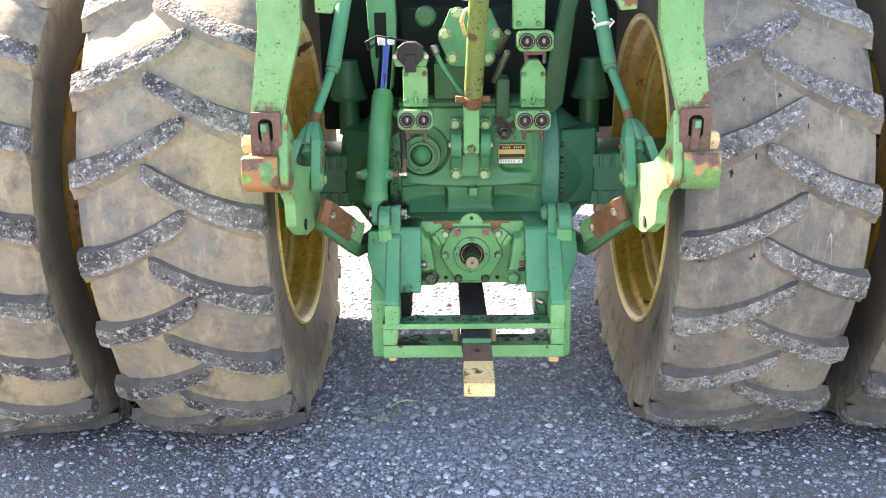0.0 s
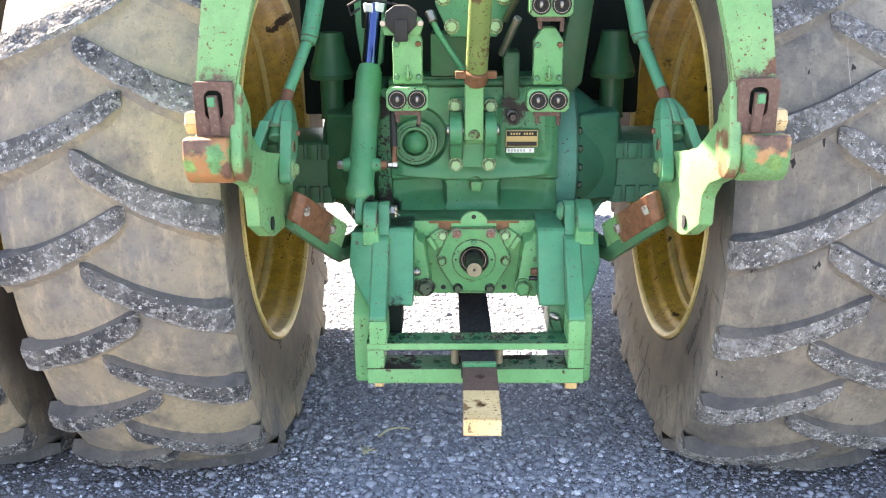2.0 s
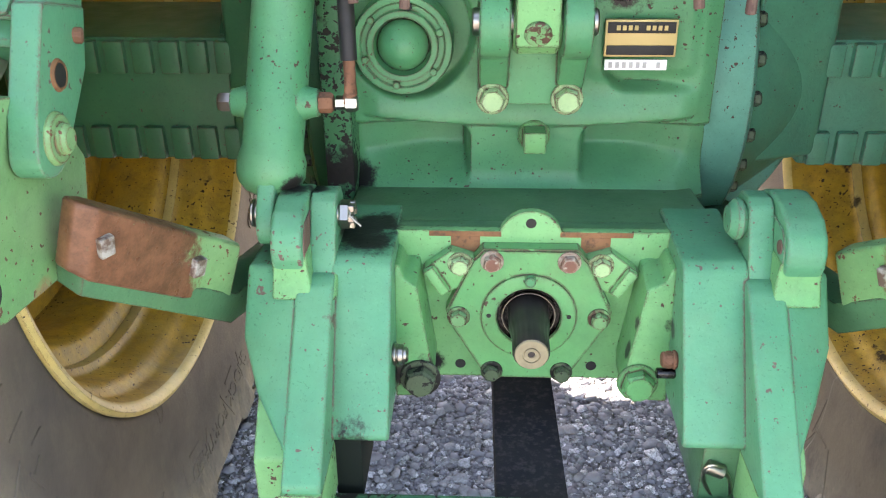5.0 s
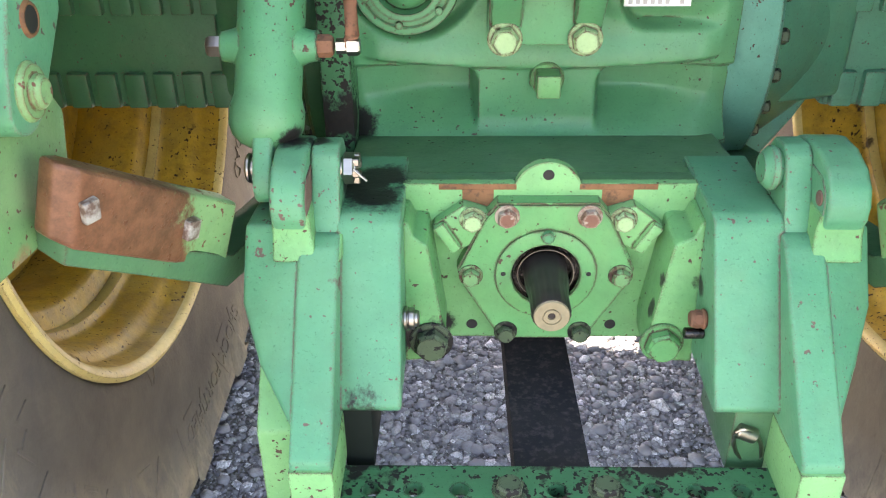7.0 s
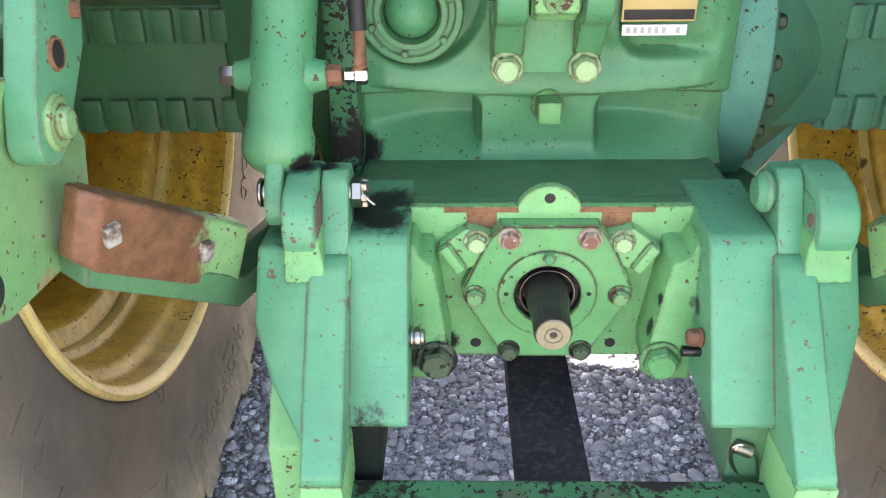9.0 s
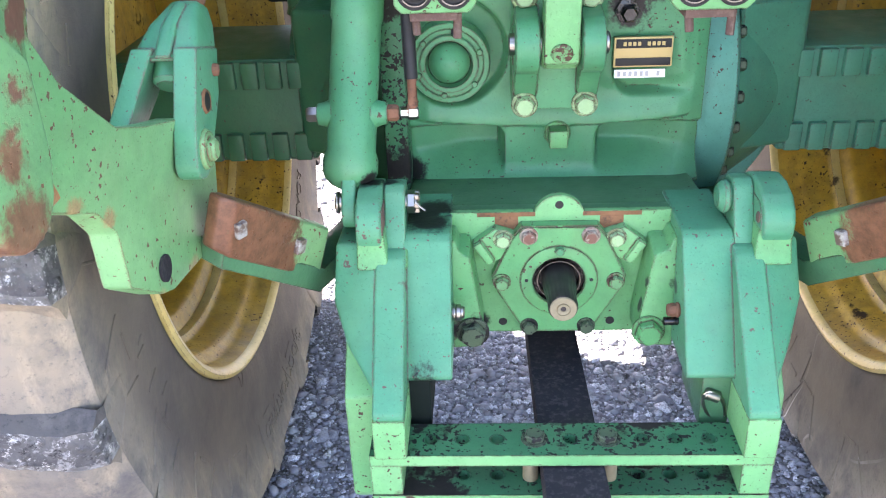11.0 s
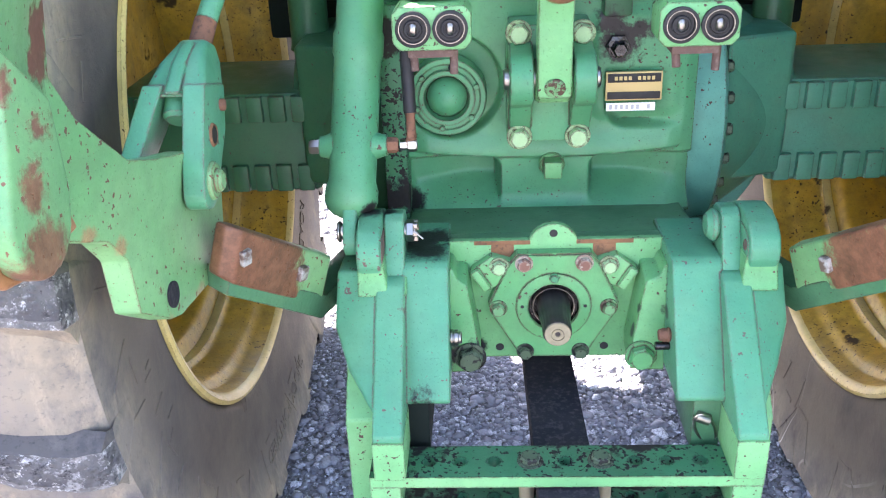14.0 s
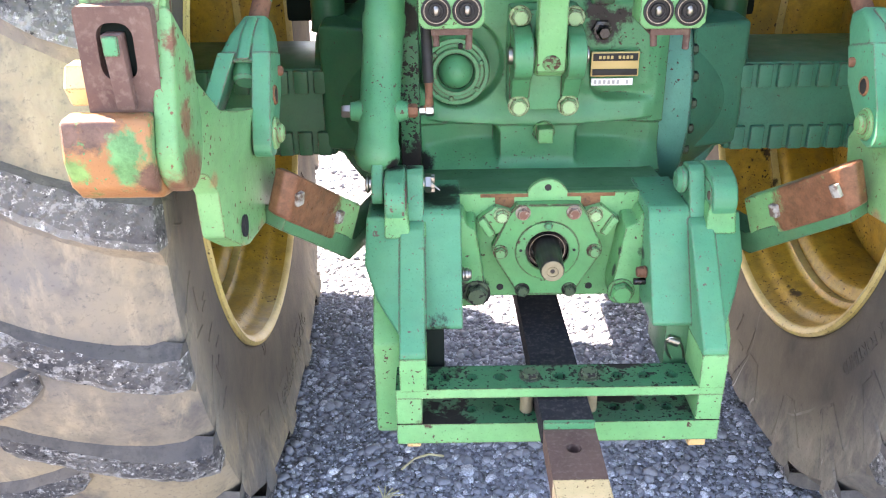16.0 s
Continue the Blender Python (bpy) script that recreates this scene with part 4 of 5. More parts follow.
# ---- hydraulic couplers ----
def coupler(x, z, name, bracket):
    poly = [(x - 0.046, z - 0.031), (x + 0.046, z - 0.031), (x + 0.056, z - 0.020), (x + 0.056, z + 0.020), (x + 0.046, z + 0.031), (x - 0.046, z + 0.031), (x - 0.056, z + 0.020), (x - 0.056, z - 0.020)]
    b = prism(poly, "y", -0.004, 0.06, 0.004)
    block = part("coupler_block", b, GREEN_FRESH, tractor, "light green hydraulic coupler block with two sockets")
    for dx in (-0.026, 0.026):
        b = turned((x + dx, -0.003, z), (x + dx, -0.010, z), [(0, 0.0250), (0.9, 0.0250), (1, 0.0235), (1, 0.0215), (0.6, 0.0210), (0.6, 0.0185), (0.2, 0.0180), (0.2, 0.0)], 32)
        part("socket", b, BLACK, block, "black hydraulic socket")
        b = turned((x + dx, -0.006, z), (x + dx, -0.0098, z), [(0, 0.0206), (1, 0.0204), (1, 0.0194), (0, 0.0192)], 32, cap=False)
        part("socket_ring", b, STEEL, block, "thin worn steel ring")
        b = turned((x + dx, -0.004, z), (x + dx, -0.0085, z), [(0, 0.0135), (0.6, 0.0135), (1, 0.0120), (1, 0.010), (0.4, 0.0095), (0.4, 0.0)], 24)
        part("socket_core", b, BLACK, block)
        b = turned((x + dx, -0.004, z), (x + dx, -0.012, z), [(0, 0.0058), (0.6, 0.0055), (0.9, 0.0035), (1, 0.0)], 16)
        b.transform(Matrix.Translation((0, 0, z)) @ Matrix.Diagonal((1, 1, 1.5, 1)) @ Matrix.Translation((0, 0, -z)))
        part("poppet", b, STEEL, block, "steel poppet")
    b = box(x - 0.035, x + 0.03, 0.0, 0.05, z - 0.042, z - 0.030, 0.002)
    rod((x - 0.028, 0.012, z - 0.035), (x - 0.026, 0.008, z - 0.062), 0.006, 0.001, 10, b)
    rod((x + 0.030, 0.012, z - 0.033), (x + 0.029, 0.010, z - 0.068), 0.006, 0.001, 10, b)
    part("release_lever", b, BROWN, block, "brown lever pins under the block")
    if bracket:
        b = prism([(x - 0.038, z + 0.035), (x + 0.040, z + 0.035), (x + 0.040, z + 0.15), (x + 0.018, z + 0.185), (x - 0.016, z + 0.185), (x - 0.038, z + 0.15)], "y", 0.03, 0.075, 0.006)
        br = part("valve_bracket", b, GREEN_FRESH, tractor, "light green valve bracket")
        for dx, dz in ((-0.028, 0.055), (0.03, 0.055), (-0.028, 0.14), (0.03, 0.14)):
            bolt(br, (x + dx, 0.030, z + dz), BACK, 0.008, 0.008, COPPER if dz > 0.1 and dx > 0 else GREEN, False)
        b = turned((x + 0.002, 0.03, z + 0.055), (x + 0.002, 0.012, z + 0.062), [(0, 0.011), (0.8, 0.011), (1, 0.007)], 14)
        box(x - 0.002, x + 0.006, 0.008, 0.014, z + 0.055, z + 0.088, 0.002, bm=b)
        part("wing_screw", b, GREEN_FRESH, br, "green wing screw")
    return block


coupler(-0.176, 1.096, "left", True)
coupler(0.194, 1.091, "right", True)
coupler(0.196, 1.334, "upper", False)
b = prism([(0.128, 1.368), (0.226, 1.368), (0.226, 1.56), (0.128, 1.56)], "y", 0.02, 0.075, 0.006)
UB = part("valve_bracket", b, GREEN_FRESH, tractor, "light green valve bracket above the upper coupler")
for x in (0.146, 0.206):
    bolt(UB, (x, 0.02, 1.385), BACK, 0.009, 0.009, GREEN, False)
# electric outlet on the left bracket
b = prism([(-0.205, 1.262), (-0.170, 1.262), (-0.148, 1.285), (-0.148, 1.318), (-0.172, 1.335), (-0.205, 1.335), (-0.228, 1.318), (-0.228, 1.285)], "y", -0.012, 0.05, 0.006)
prism([(-0.205, 1.245), (-0.17, 1.245), (-0.17, 1.30), (-0.205, 1.30)], "y", -0.02, 0.0, 0.004, bm=b)
OUTLET = part("electric_outlet", b, BLACK, tractor, "black electric trailer socket")
b = prism([(-0.245, 1.290), (-0.235, 1.258), (-0.14, 1.258), (-0.130, 1.290), (-0.142, 1.305), (-0.234, 1.305)], "y", 0.02, 0.04, 0.004)
part("outlet_plate", b, GREEN_FRESH, OUTLET, "light green mounting plate")
for x in (-0.236, -0.139):
    bolt(OUTLET, (x, 0.018, 1.289), BACK, 0.009, 0.006, STEEL, False)
part("wire", tube([(-0.30, 0.06, 1.325), (-0.32, 0.03, 1.31), (-0.325, 0.02, 1.335), (-0.29, 0.02, 1.352), (-0.24, 0.02, 1.345), (-0.20, 0.02, 1.335)], 0.0035, 8), BLACK, OUTLET, "thin black wire loop")

# ---- lift cylinder on the left ----
CY0, CY1 = Vector((-0.312, 0.012, 0.832)), Vector((-0.288, 0.165, 1.165))
b = turned(CY0, CY1, [(-0.075, 0.0), (-0.070, 0.014), (-0.055, 0.027), (-0.030, 0.0365), (0.0, 0.041), (0.05, 0.041), (0.09, 0.0365), (0.60, 0.0365), (0.62, 0.039), (0.70, 0.039), (0.72, 0.036), (0.95, 0.036), (0.97, 0.032), (1.0, 0.030)], 40)
CYL = part("lift_cylinder", b, GREEN, tractor, "green hydraulic lift cylinder with a chrome rod")
CD = (CY1 - CY0).normalized()
part("piston_rod", rod(CY1 - CD * 0.02, CY1 + CD * 0.175, 0.0220, 0.001, 28), CHROME, CYL, "polished chrome piston rod, coloured with the sky's blue")
b = bmesh.new()
tip = CY1 + CD * 0.160
for k in range(5):
    a = radians(72 * k)
    hull([[tip + Vector((0.0225 * math.cos(a), 0.0225 * math.sin(a), 0)), tip + Vector((0.0255 * math.cos(a), 0.0255 * math.sin(a), 0.02)), tip + Vector((0.0255 * math.cos(a + 0.9), 0.0255 * math.sin(a + 0.9), 0.018)), tip + Vector((0.0235 * math.cos(a + 0.9), 0.0235 * math.sin(a + 0.9), -0.004))], [tip + Vector((0.0275 * math.cos(a), 0.0275 * math.sin(a), 0)), tip + Vector((0.0315 * math.cos(a), 0.0315 * math.sin(a), 0.024)), tip + Vector((0.0315 * math.cos(a + 0.9), 0.0315 * math.sin(a + 0.9), 0.02)), tip + Vector((0.0285 * math.cos(a + 0.9), 0.0285 * math.sin(a + 0.9), -0.003))]], 0.001, 1, b)
part("tape_wrap", b, WHITE, CYL, "white tape round the rod")
mid = CY0.lerp(CY1, 0.235)
for s, mat in ((-1, STEEL), (1, COPPER)):
    b = turned(mid + Vector((s * 0.028, 0, 0)), mid + Vector((s * 0.052, 0, 0)), [(0, 0.024), (0.6, 0.018), (1, 0.016)], 24)
    part("port_boss", b, GREEN, CYL)
    bolt(CYL, mid + Vector((s * 0.052, 0, 0)), (s, 0, 0), 0.0125, 0.016, mat, False, "port_plug", "hexagon plug")
bolt(CYL, mid + Vector((0.072, 0, 0)), (1, 0, 0), 0.0085, 0.012, STEEL, False, "port_plug", "plated hexagon fitting")
part("oil_pipe", tube([mid + Vector((0.084, 0, 0)), mid + Vector((0.090, 0, 0.012)), mid + Vector((0.089, 0.005, 0.055))], 0.0080), COPPER, CYL, "copper-brown oil pipe")
part("oil_hose", tube([mid + Vector((0.089, 0.004, 0.050)), mid + Vector((0.088, 0.010, 0.085)), mid + Vector((0.085, 0.03, 0.18))], 0.0098), BLACK, CYL, "black rubber oil hose")
bolt(CYL, mid + Vector((0.084, 0, 0)), (1, 0, 0), 0.011, 0.013, STEEL, False, "port_plug", "plated hexagon fitting")
b = prism([(0.028, 0.85), (-0.020, 0.84), (-0.046, 0.80)] + arc((-0.026, 0.785), 0.024, 170, 350, 8) + [(0.006, 0.82)], "x", -0.321, -0.300, 0.006, 3)
part("cylinder_eye", b, GREEN_TEAL, CYL, "flat green eye")

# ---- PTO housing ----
# its dark green carries the shade that falls on this shelf
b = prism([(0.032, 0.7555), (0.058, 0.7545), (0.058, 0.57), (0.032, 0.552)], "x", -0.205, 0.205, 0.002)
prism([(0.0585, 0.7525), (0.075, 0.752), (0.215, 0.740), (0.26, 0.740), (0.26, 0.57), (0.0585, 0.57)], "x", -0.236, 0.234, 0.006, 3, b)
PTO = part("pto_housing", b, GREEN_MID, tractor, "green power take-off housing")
flange = [(-0.166, 0.757), (-0.038, 0.757)] + arc((0, 0.744), 0.0398, 161, 19, 12) + [(0.038, 0.757), (0.170, 0.757), (0.160, 0.60), (0.135, 0.543), (-0.135, 0.543), (-0.160, 0.60)]
b = prism(flange, "y", 0.022, 0.034, 0.002)
part("mounting_flange", b, GREEN_FRESH, PTO, "light green flange plate")
part("flange_hole", rod((0, 0.0235, 0.768), (0, 0.0212, 0.768), 0.0065, 0.0004, 20), BLACK, PTO)
for s in (-1, 1):
    part("flange_hole", rod((s * 0.086, 0.0235, 0.562), (s * 0.086, 0.0212, 0.562), 0.007, 0.0004, 16), BLACK, PTO)
    part("worn_patch", box(min(s * 0.036, s * 0.125), max(s * 0.036, s * 0.125), 0.0214, 0.0245, 0.7495, 0.7565, 0.0006), RUST, PTO)
    part("worn_patch", box(min(s * 0.062, s * 0.098), max(s * 0.062, s * 0.098), 0.0214, 0.0245, 0.727, 0.7495, 0.0006), RUST, PTO)
hexp = [(-0.058, 0.742), (0.058, 0.742), (0.074, 0.722), (0.104, 0.655), (0.100, 0.637), (0.056, 0.562), (0.042, 0.555), (-0.042, 0.555), (-0.056, 0.562), (-0.100, 0.637), (-0.104, 0.655), (-0.074, 0.722)]
def bored(outline, y0, y1, c, r, n=48):
    """A plate across y with a round bore."""
    return pierced(outline, [(c[0] + r * math.cos(2 * math.pi * k / n), c[1] + r * math.sin(2 * math.pi * k / n)) for k in range(n)], y0, y1)


inset = [(x * 0.975, 0.650 + (z - 0.650) * 0.975) for x, z in hexp]
b = bored(hexp, 0.003, 0.0225, (0, 0.650), 0.040)
join(b, bored(inset, 0.0, 0.004, (0, 0.650), 0.040))
turned((0, 0.002, 0.650), (0, -0.004, 0.650), [(0, 0.0605), (0.1, 0.0595), (0.9, 0.0590), (1, 0.0575), (1, 0.0410), (0.3, 0.0396)], 48, b, cap=False)
part("pto_cover", b, GREEN_LEAF, PTO, "six-cornered green cover plate")
part("seal_bore", turned((0, -0.003, 0.650), (0, 0.0200, 0.650), [(0.1, 0.0396), (0.6, 0.0396), (0.62, 0.034), (0.95, 0.033), (1, 0.0)], 40, cap=False), GREASE, PTO, "black oily seal")
part("seal_lip", turned((0, 0.004, 0.650), (0, -0.0015, 0.650), [(0, 0.0345), (1, 0.0335), (1, 0.0325), (0, 0.0315)], 40, cap=False), STEEL, PTO, "thin bright seal lip")
part("grease_nipple", rod((0, -0.003, 0.7035), (0, -0.012, 0.7035), 0.007, 0.001, 14), GREEN, PTO)
for a in (-1, 1):
    part("cover_hole", rod((a * 0.050, -0.0042, 0.652), (a * 0.050, -0.0048, 0.652), 0.003, 0.0002, 12), BLACK, PTO)
for x, z, m in ((-0.047, 0.727, BOLT_RUST), (0.047, 0.727, BOLT_RUST), (-0.088, 0.648, BOLT_GREEN), (0.088, 0.648, BOLT_GREEN), (-0.045, 0.567, BOLT_OIL), (0.045, 0.567, BOLT_OIL)):
    bolt(PTO, (x, -0.001, z), BACK, 0.0115, 0.011, m, turn=z * 50 + x * 30)
for s in (-1, 1):
    b = prism([(s * 0.068, 0.728), (s * 0.098, 0.738), (s * 0.131, 0.713), (s * 0.106, 0.677), (s * 0.080, 0.69)], "y", 0.004, 0.024, 0.003)
    hull([[(s * 0.120, -0.004, 0.719), (s * 0.132, -0.004, 0.711), (s * 0.110, -0.004, 0.678), (s * 0.099, -0.004, 0.685)], [(s * 0.117, 0.024, 0.721), (s * 0.134, 0.024, 0.710), (s * 0.111, 0.024, 0.675), (s * 0.096, 0.024, 0.686)]], 0.003, 2, b)
    part("corner_clamp", b, GREEN_FRESH, PTO, "light green corner clamp")
    bolt(PTO, (s * 0.086, 0.003, 0.721), BACK, 0.0125, 0.012, BOLT_BRIGHT, turn=s * 0.6)

# splined shaft
def shaft():
    b = bmesh.new()
    n = 20
    rings = []
    for y, r, d in ((0.03, 0.0262, 0.0), (-0.012, 0.0258, 0.0), (-0.030, 0.0250, 0.3), (-0.040, 0.0236, 0.3), (-0.046, 0.0226, 0.2), (-0.052, 0.0226, 0.2), (-0.060, 0.0222, 0.4), (-0.083, 0.0224, 0.4), (-0.0872, 0.0206, 0.1)):
        ring = []
        for k in range(n * 4):
            rr = r - (0.0014 * d if k % 4 in (0, 1) else 0)
            a = 2 * math.pi * k / (n * 4)
            ring.append(b.verts.new((rr * math.cos(a), y, 0.650 + rr * math.sin(a))))
        rings.append(ring)
    for a, c in zip(rings, rings[1:]):
        for k in range(n * 4):
            b.faces.new((a[k], a[(k + 1) % (n * 4)], c[(k + 1) % (n * 4)], c[k]))
    b.faces.new(rings[-1])
    return b


SH = part("pto_shaft", shaft(), SHAFT, tractor, "greasy dark splined power take-off shaft", smooth=25)
part("shaft_end", turned((0, -0.0869, 0.650), (0, -0.0892, 0.650), [(0, 0.0204), (1, 0.0192), (1, 0.0108), (0.2, 0.0104), (0.2, 0.0090), (0.9, 0.0084), (0.8, 0.0046), (-1.5, 0.0030), (-1.5, 0.0)], 32), SHAFT_END, SH, "pale worn end face")

# ---- drawbar support legs ----
def leg(s):
    def X(a, c):
        return min(s * a, s * c), max(s * a, s * c)
    xi = 0.163 if s < 0 else 0.169            # inner face of the block
    r0, r1 = (0.228, 0.272) if s < 0 else (0.238, 0.281)
    b = bmesh.new()
    # inner block: its rear face slopes down and back, its underside is cut off square
    prism([(0.10, 0.757), (-0.048, 0.757), (-0.060, 0.750), (-0.162, 0.582), (-0.158, 0.574), (0.0, 0.574), (0.10, 0.60)], "x", *X(xi, r0 + 0.006), 0.006, 3, b)
    # main rib, standing proud of the block towards its foot
    prism([(0.08, 0.742), (-0.070, 0.742), (-0.086, 0.735), (-0.2385, 0.575), (-0.2385, 0.504), (-0.15, 0.504), (-0.12, 0.56), (0.06, 0.62)], "x", *X(r0, r1), 0.005, 3, b)
    # outer web, narrowing downwards
    hull([[(s * (r1 - 0.004), 0.06, 0.742), (s * 0.333, 0.06, 0.735), (s * 0.338, 0.05, 0.64), (s * 0.325, 0.0, 0.56), (s * (r1 - 0.004), -0.02, 0.50)], [(s * (r1 - 0.004), -0.066, 0.752), (s * 0.331, -0.062, 0.750), (s * 0.335, -0.100, 0.672), (s * 0.312, -0.150, 0.630), (s * (r1 - 0.004), -0.216, 0.588)]], 0.008, 3, b)
    L = part("drawbar_support", b, GREEN_TEAL, tractor, "heavy green cast drawbar support with a chipped rib")
    # side plate below
    b = prism([(0.03, 0.66), (-0.09, 0.63), (-0.165, 0.55), (-0.165, 0.37), (-0.155, 0.355), (-0.10, 0.355), (0.02, 0.42)], "x", *X(r1 + 0.001, 0.322 if s < 0 else 0.311), 0.006)
    part("side_plate", b, GREEN_FRESH, L, "light green side plate")
    # lighter green puts the light bounced up from the gravel into the foot
    b = box(*X(r0 - 0.001, r1 + 0.001), -0.2425, -0.10, 0.5005, 0.566, 0.003)
    part("leg_foot", b, GREEN_FRESH, L, "foot in lighter green, like light bounced off the ground")
    # left recess near black, right one dark green: shade put into the colour
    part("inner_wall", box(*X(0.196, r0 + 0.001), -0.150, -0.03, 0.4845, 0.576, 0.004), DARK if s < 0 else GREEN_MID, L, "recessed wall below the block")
    # clevis: a thick outer ear that bulges to the rear, a slim straight inner one, and a flared sill under both
    e0, e1, e2 = (0.229, 0.2595, 0.297) if s < 0 else (0.243, 0.2715, 0.317)
    b = prism([(0.050, 0.730), (0.046, 0.795), (0.030, 0.814), (0.004, 0.823), (-0.030, 0.824), (-0.062, 0.816), (-0.080, 0.802), (-0.088, 0.784), (-0.088, 0.768), (-0.078, 0.748), (-0.062, 0.730)], "x", *X(e1 + 0.001, e2), 0.007, 4)
    part("clevis_ear", b, GREEN_TEAL, L, "rounded green outer clevis ear")
    b = prism([(0.028, 0.735), (0.030, 0.800), (0.016, 0.818), (-0.014, 0.822), (-0.028, 0.815), (-0.0665, 0.736)], "x", *X(e0, e1), 0.004, 3)
    part("clevis_ear", b, GREEN_TEAL, L, "slim straight inner clevis ear")
    part("ear_cheek", prism([(-0.030, 0.806), (-0.060, 0.805), (-0.074, 0.796), (-0.081, 0.782), (-0.081, 0.770), (-0.072, 0.753), (-0.04, 0.75)], "x", *X(e1 - 0.0005, e1 + 0.003), 0.0004, 1), BROWN if s < 0 else GREEN_TEAL, L)
    b = loft([[(s * (e1 - 0.002), 0.0, 0.772), (s * e2, 0.0, 0.772), (s * e2, -0.082, 0.772), (s * (e1 - 0.002), -0.082, 0.772)], [(s * (e1 - 0.004), 0.0, 0.748), (s * (e2 + 0.001), 0.0, 0.748), (s * (e2 + 0.001), -0.0815, 0.748), (s * (e1 - 0.004), -0.0815, 0.748)], [(s * (e1 - 0.008), 0.0, 0.722), (s * (e2 + 0.001), 0.0, 0.722), (s * (e2 + 0.001), -0.095, 0.722), (s * (e1 - 0.008), -0.095, 0.722)]], 0.004, 3)
    prism([(0.0, 0.726), (0.0, 0.742), (-0.066, 0.7415), (-0.076, 0.736), (-0.095, 0.722), (-0.07, 0.718)], "x", *X(e0 - 0.004, e1 + 0.002), 0.004, 3, b)
    part("clevis_sill", b, GREEN_LEAF, L, "pale green sill flaring out under the clevis ears")
    if s < 0:
        b = rod((-0.333, -0.016, 0.795), (-0.211, -0.016, 0.795), 0.0120, 0.002, 20)
        rod((-0.227, -0.016, 0.795), (-0.214, -0.016, 0.795), 0.0175, 0.002, 6, b)
        for k in range(6):
            a = radians(60 * k)
            box(-0.216, -0.2085, -0.016 + 0.012 * math.cos(a) - 0.004, -0.016 + 0.012 * math.cos(a) + 0.004, 0.795 + 0.012 * math.sin(a) - 0.004, 0.795 + 0.012 * math.sin(a) + 0.004, 0.001, 1, b)
        tube([(-0.214, -0.030, 0.800), (-0.207, -0.033, 0.794), (-0.200, -0.036, 0.789)], 0.0014, 8, b)
        rod((-0.332, -0.016, 0.795), (-0.326, -0.016, 0.795), 0.0165, 0.002, 20, b)
        part("pivot_pin", b, STEEL, L, "steel pin with castle nut and split pin")
    else:
        part("pivot_boss", rod((0.224, -0.012, 0.793), (0.246, -0.012, 0.793), 0.024, 0.008, 28), GREEN_TEAL, L, "round green boss")
        part("ear_pin", rod((0.2725, -0.066, 0.784), (0.2695, -0.066, 0.784), 0.0085, 0.001, 16), BROWN, L, "small rusty pin end")
    # gusset between block and flange: a shallow saddle on top, a flat face that widens downwards
    g = -0.032
    b = hull([[(s * (xi + 0.002), g, 0.738), (s * (xi - 0.005), g, 0.736), (s * (xi - 0.011), g - 0.004, 0.720), (s * 0.144, g - 0.006, 0.714), (s * 0.136, g - 0.008, 0.710), (s * 0.117, g - 0.016, 0.590), (s * 0.119, g - 0.018, 0.562), (s * (xi + 0.002), g - 0.020, 0.560)], [(s * (xi + 0.002), 0.030, 0.738), (s * (xi - 0.005), 0.030, 0.736), (s * (xi - 0.011), 0.030, 0.722), (s * 0.144, 0.030, 0.724), (s * 0.136, 0.030, 0.722), (s * 0.117, 0.030, 0.590), (s * 0.119, 0.030, 0.562), (s * (xi + 0.002), 0.030, 0.560)]], 0.004, 3)
    part("gusset", b, GREEN_LEAF, L, "green gusset beside the flange, oily at its foot")
    bolt(L, (s * 0.134, -0.048, 0.587), BACK, 0.0205, 0.018, BOLT_OIL if s < 0 else GREEN_LEAF, True, "large_bolt", "large hexagon bolt")
    z = 0.645
    rod((s * (xi + 0.004), -0.085, z), (s * (xi - 0.018), -0.085, z), 0.0095, 0.002, 16, bm=(q := bmesh.new()))
    rod((s * (xi - 0.006), -0.085, z), (s * (xi - 0.013), -0.085, z), 0.0125 if s < 0 else 0.0105, 0.001, 20 if s < 0 else 6, q)
    rod((s * (xi - 0.001), -0.085, z), (s * (xi - 0.005), -0.085, z), 0.0135 if s < 0 else 0.0115, 0.001, 20, q)
    part("set_screw", q, STEEL if s < 0 else COPPER, L, "plated set screw with washers")
    if s > 0:
        part("grease_plug", rod((xi, -0.085, 0.626), (xi - 0.022, -0.085, 0.626), 0.0065, 0.001, 12), GREASE, L, "small black plug")
    return L


leg(-1)
LEG_R = leg(1)
b = tube([(0.206 + 0.015 * math.cos(a) + 0.010 * (1 - math.sin(a)) , -0.152 - 0.006 * math.sin(a), 0.522 + 0.030 * math.sin(a)) for a in [2 * math.pi * k / 20 for k in range(21)]], 0.0025, 8)
rod((0.200, -0.152, 0.546), (0.222, -0.154, 0.538), 0.009, 0.002, 14, b)
part("linch_pin", b, STEEL, LEG_R, "worn steel linch pin with its ring")

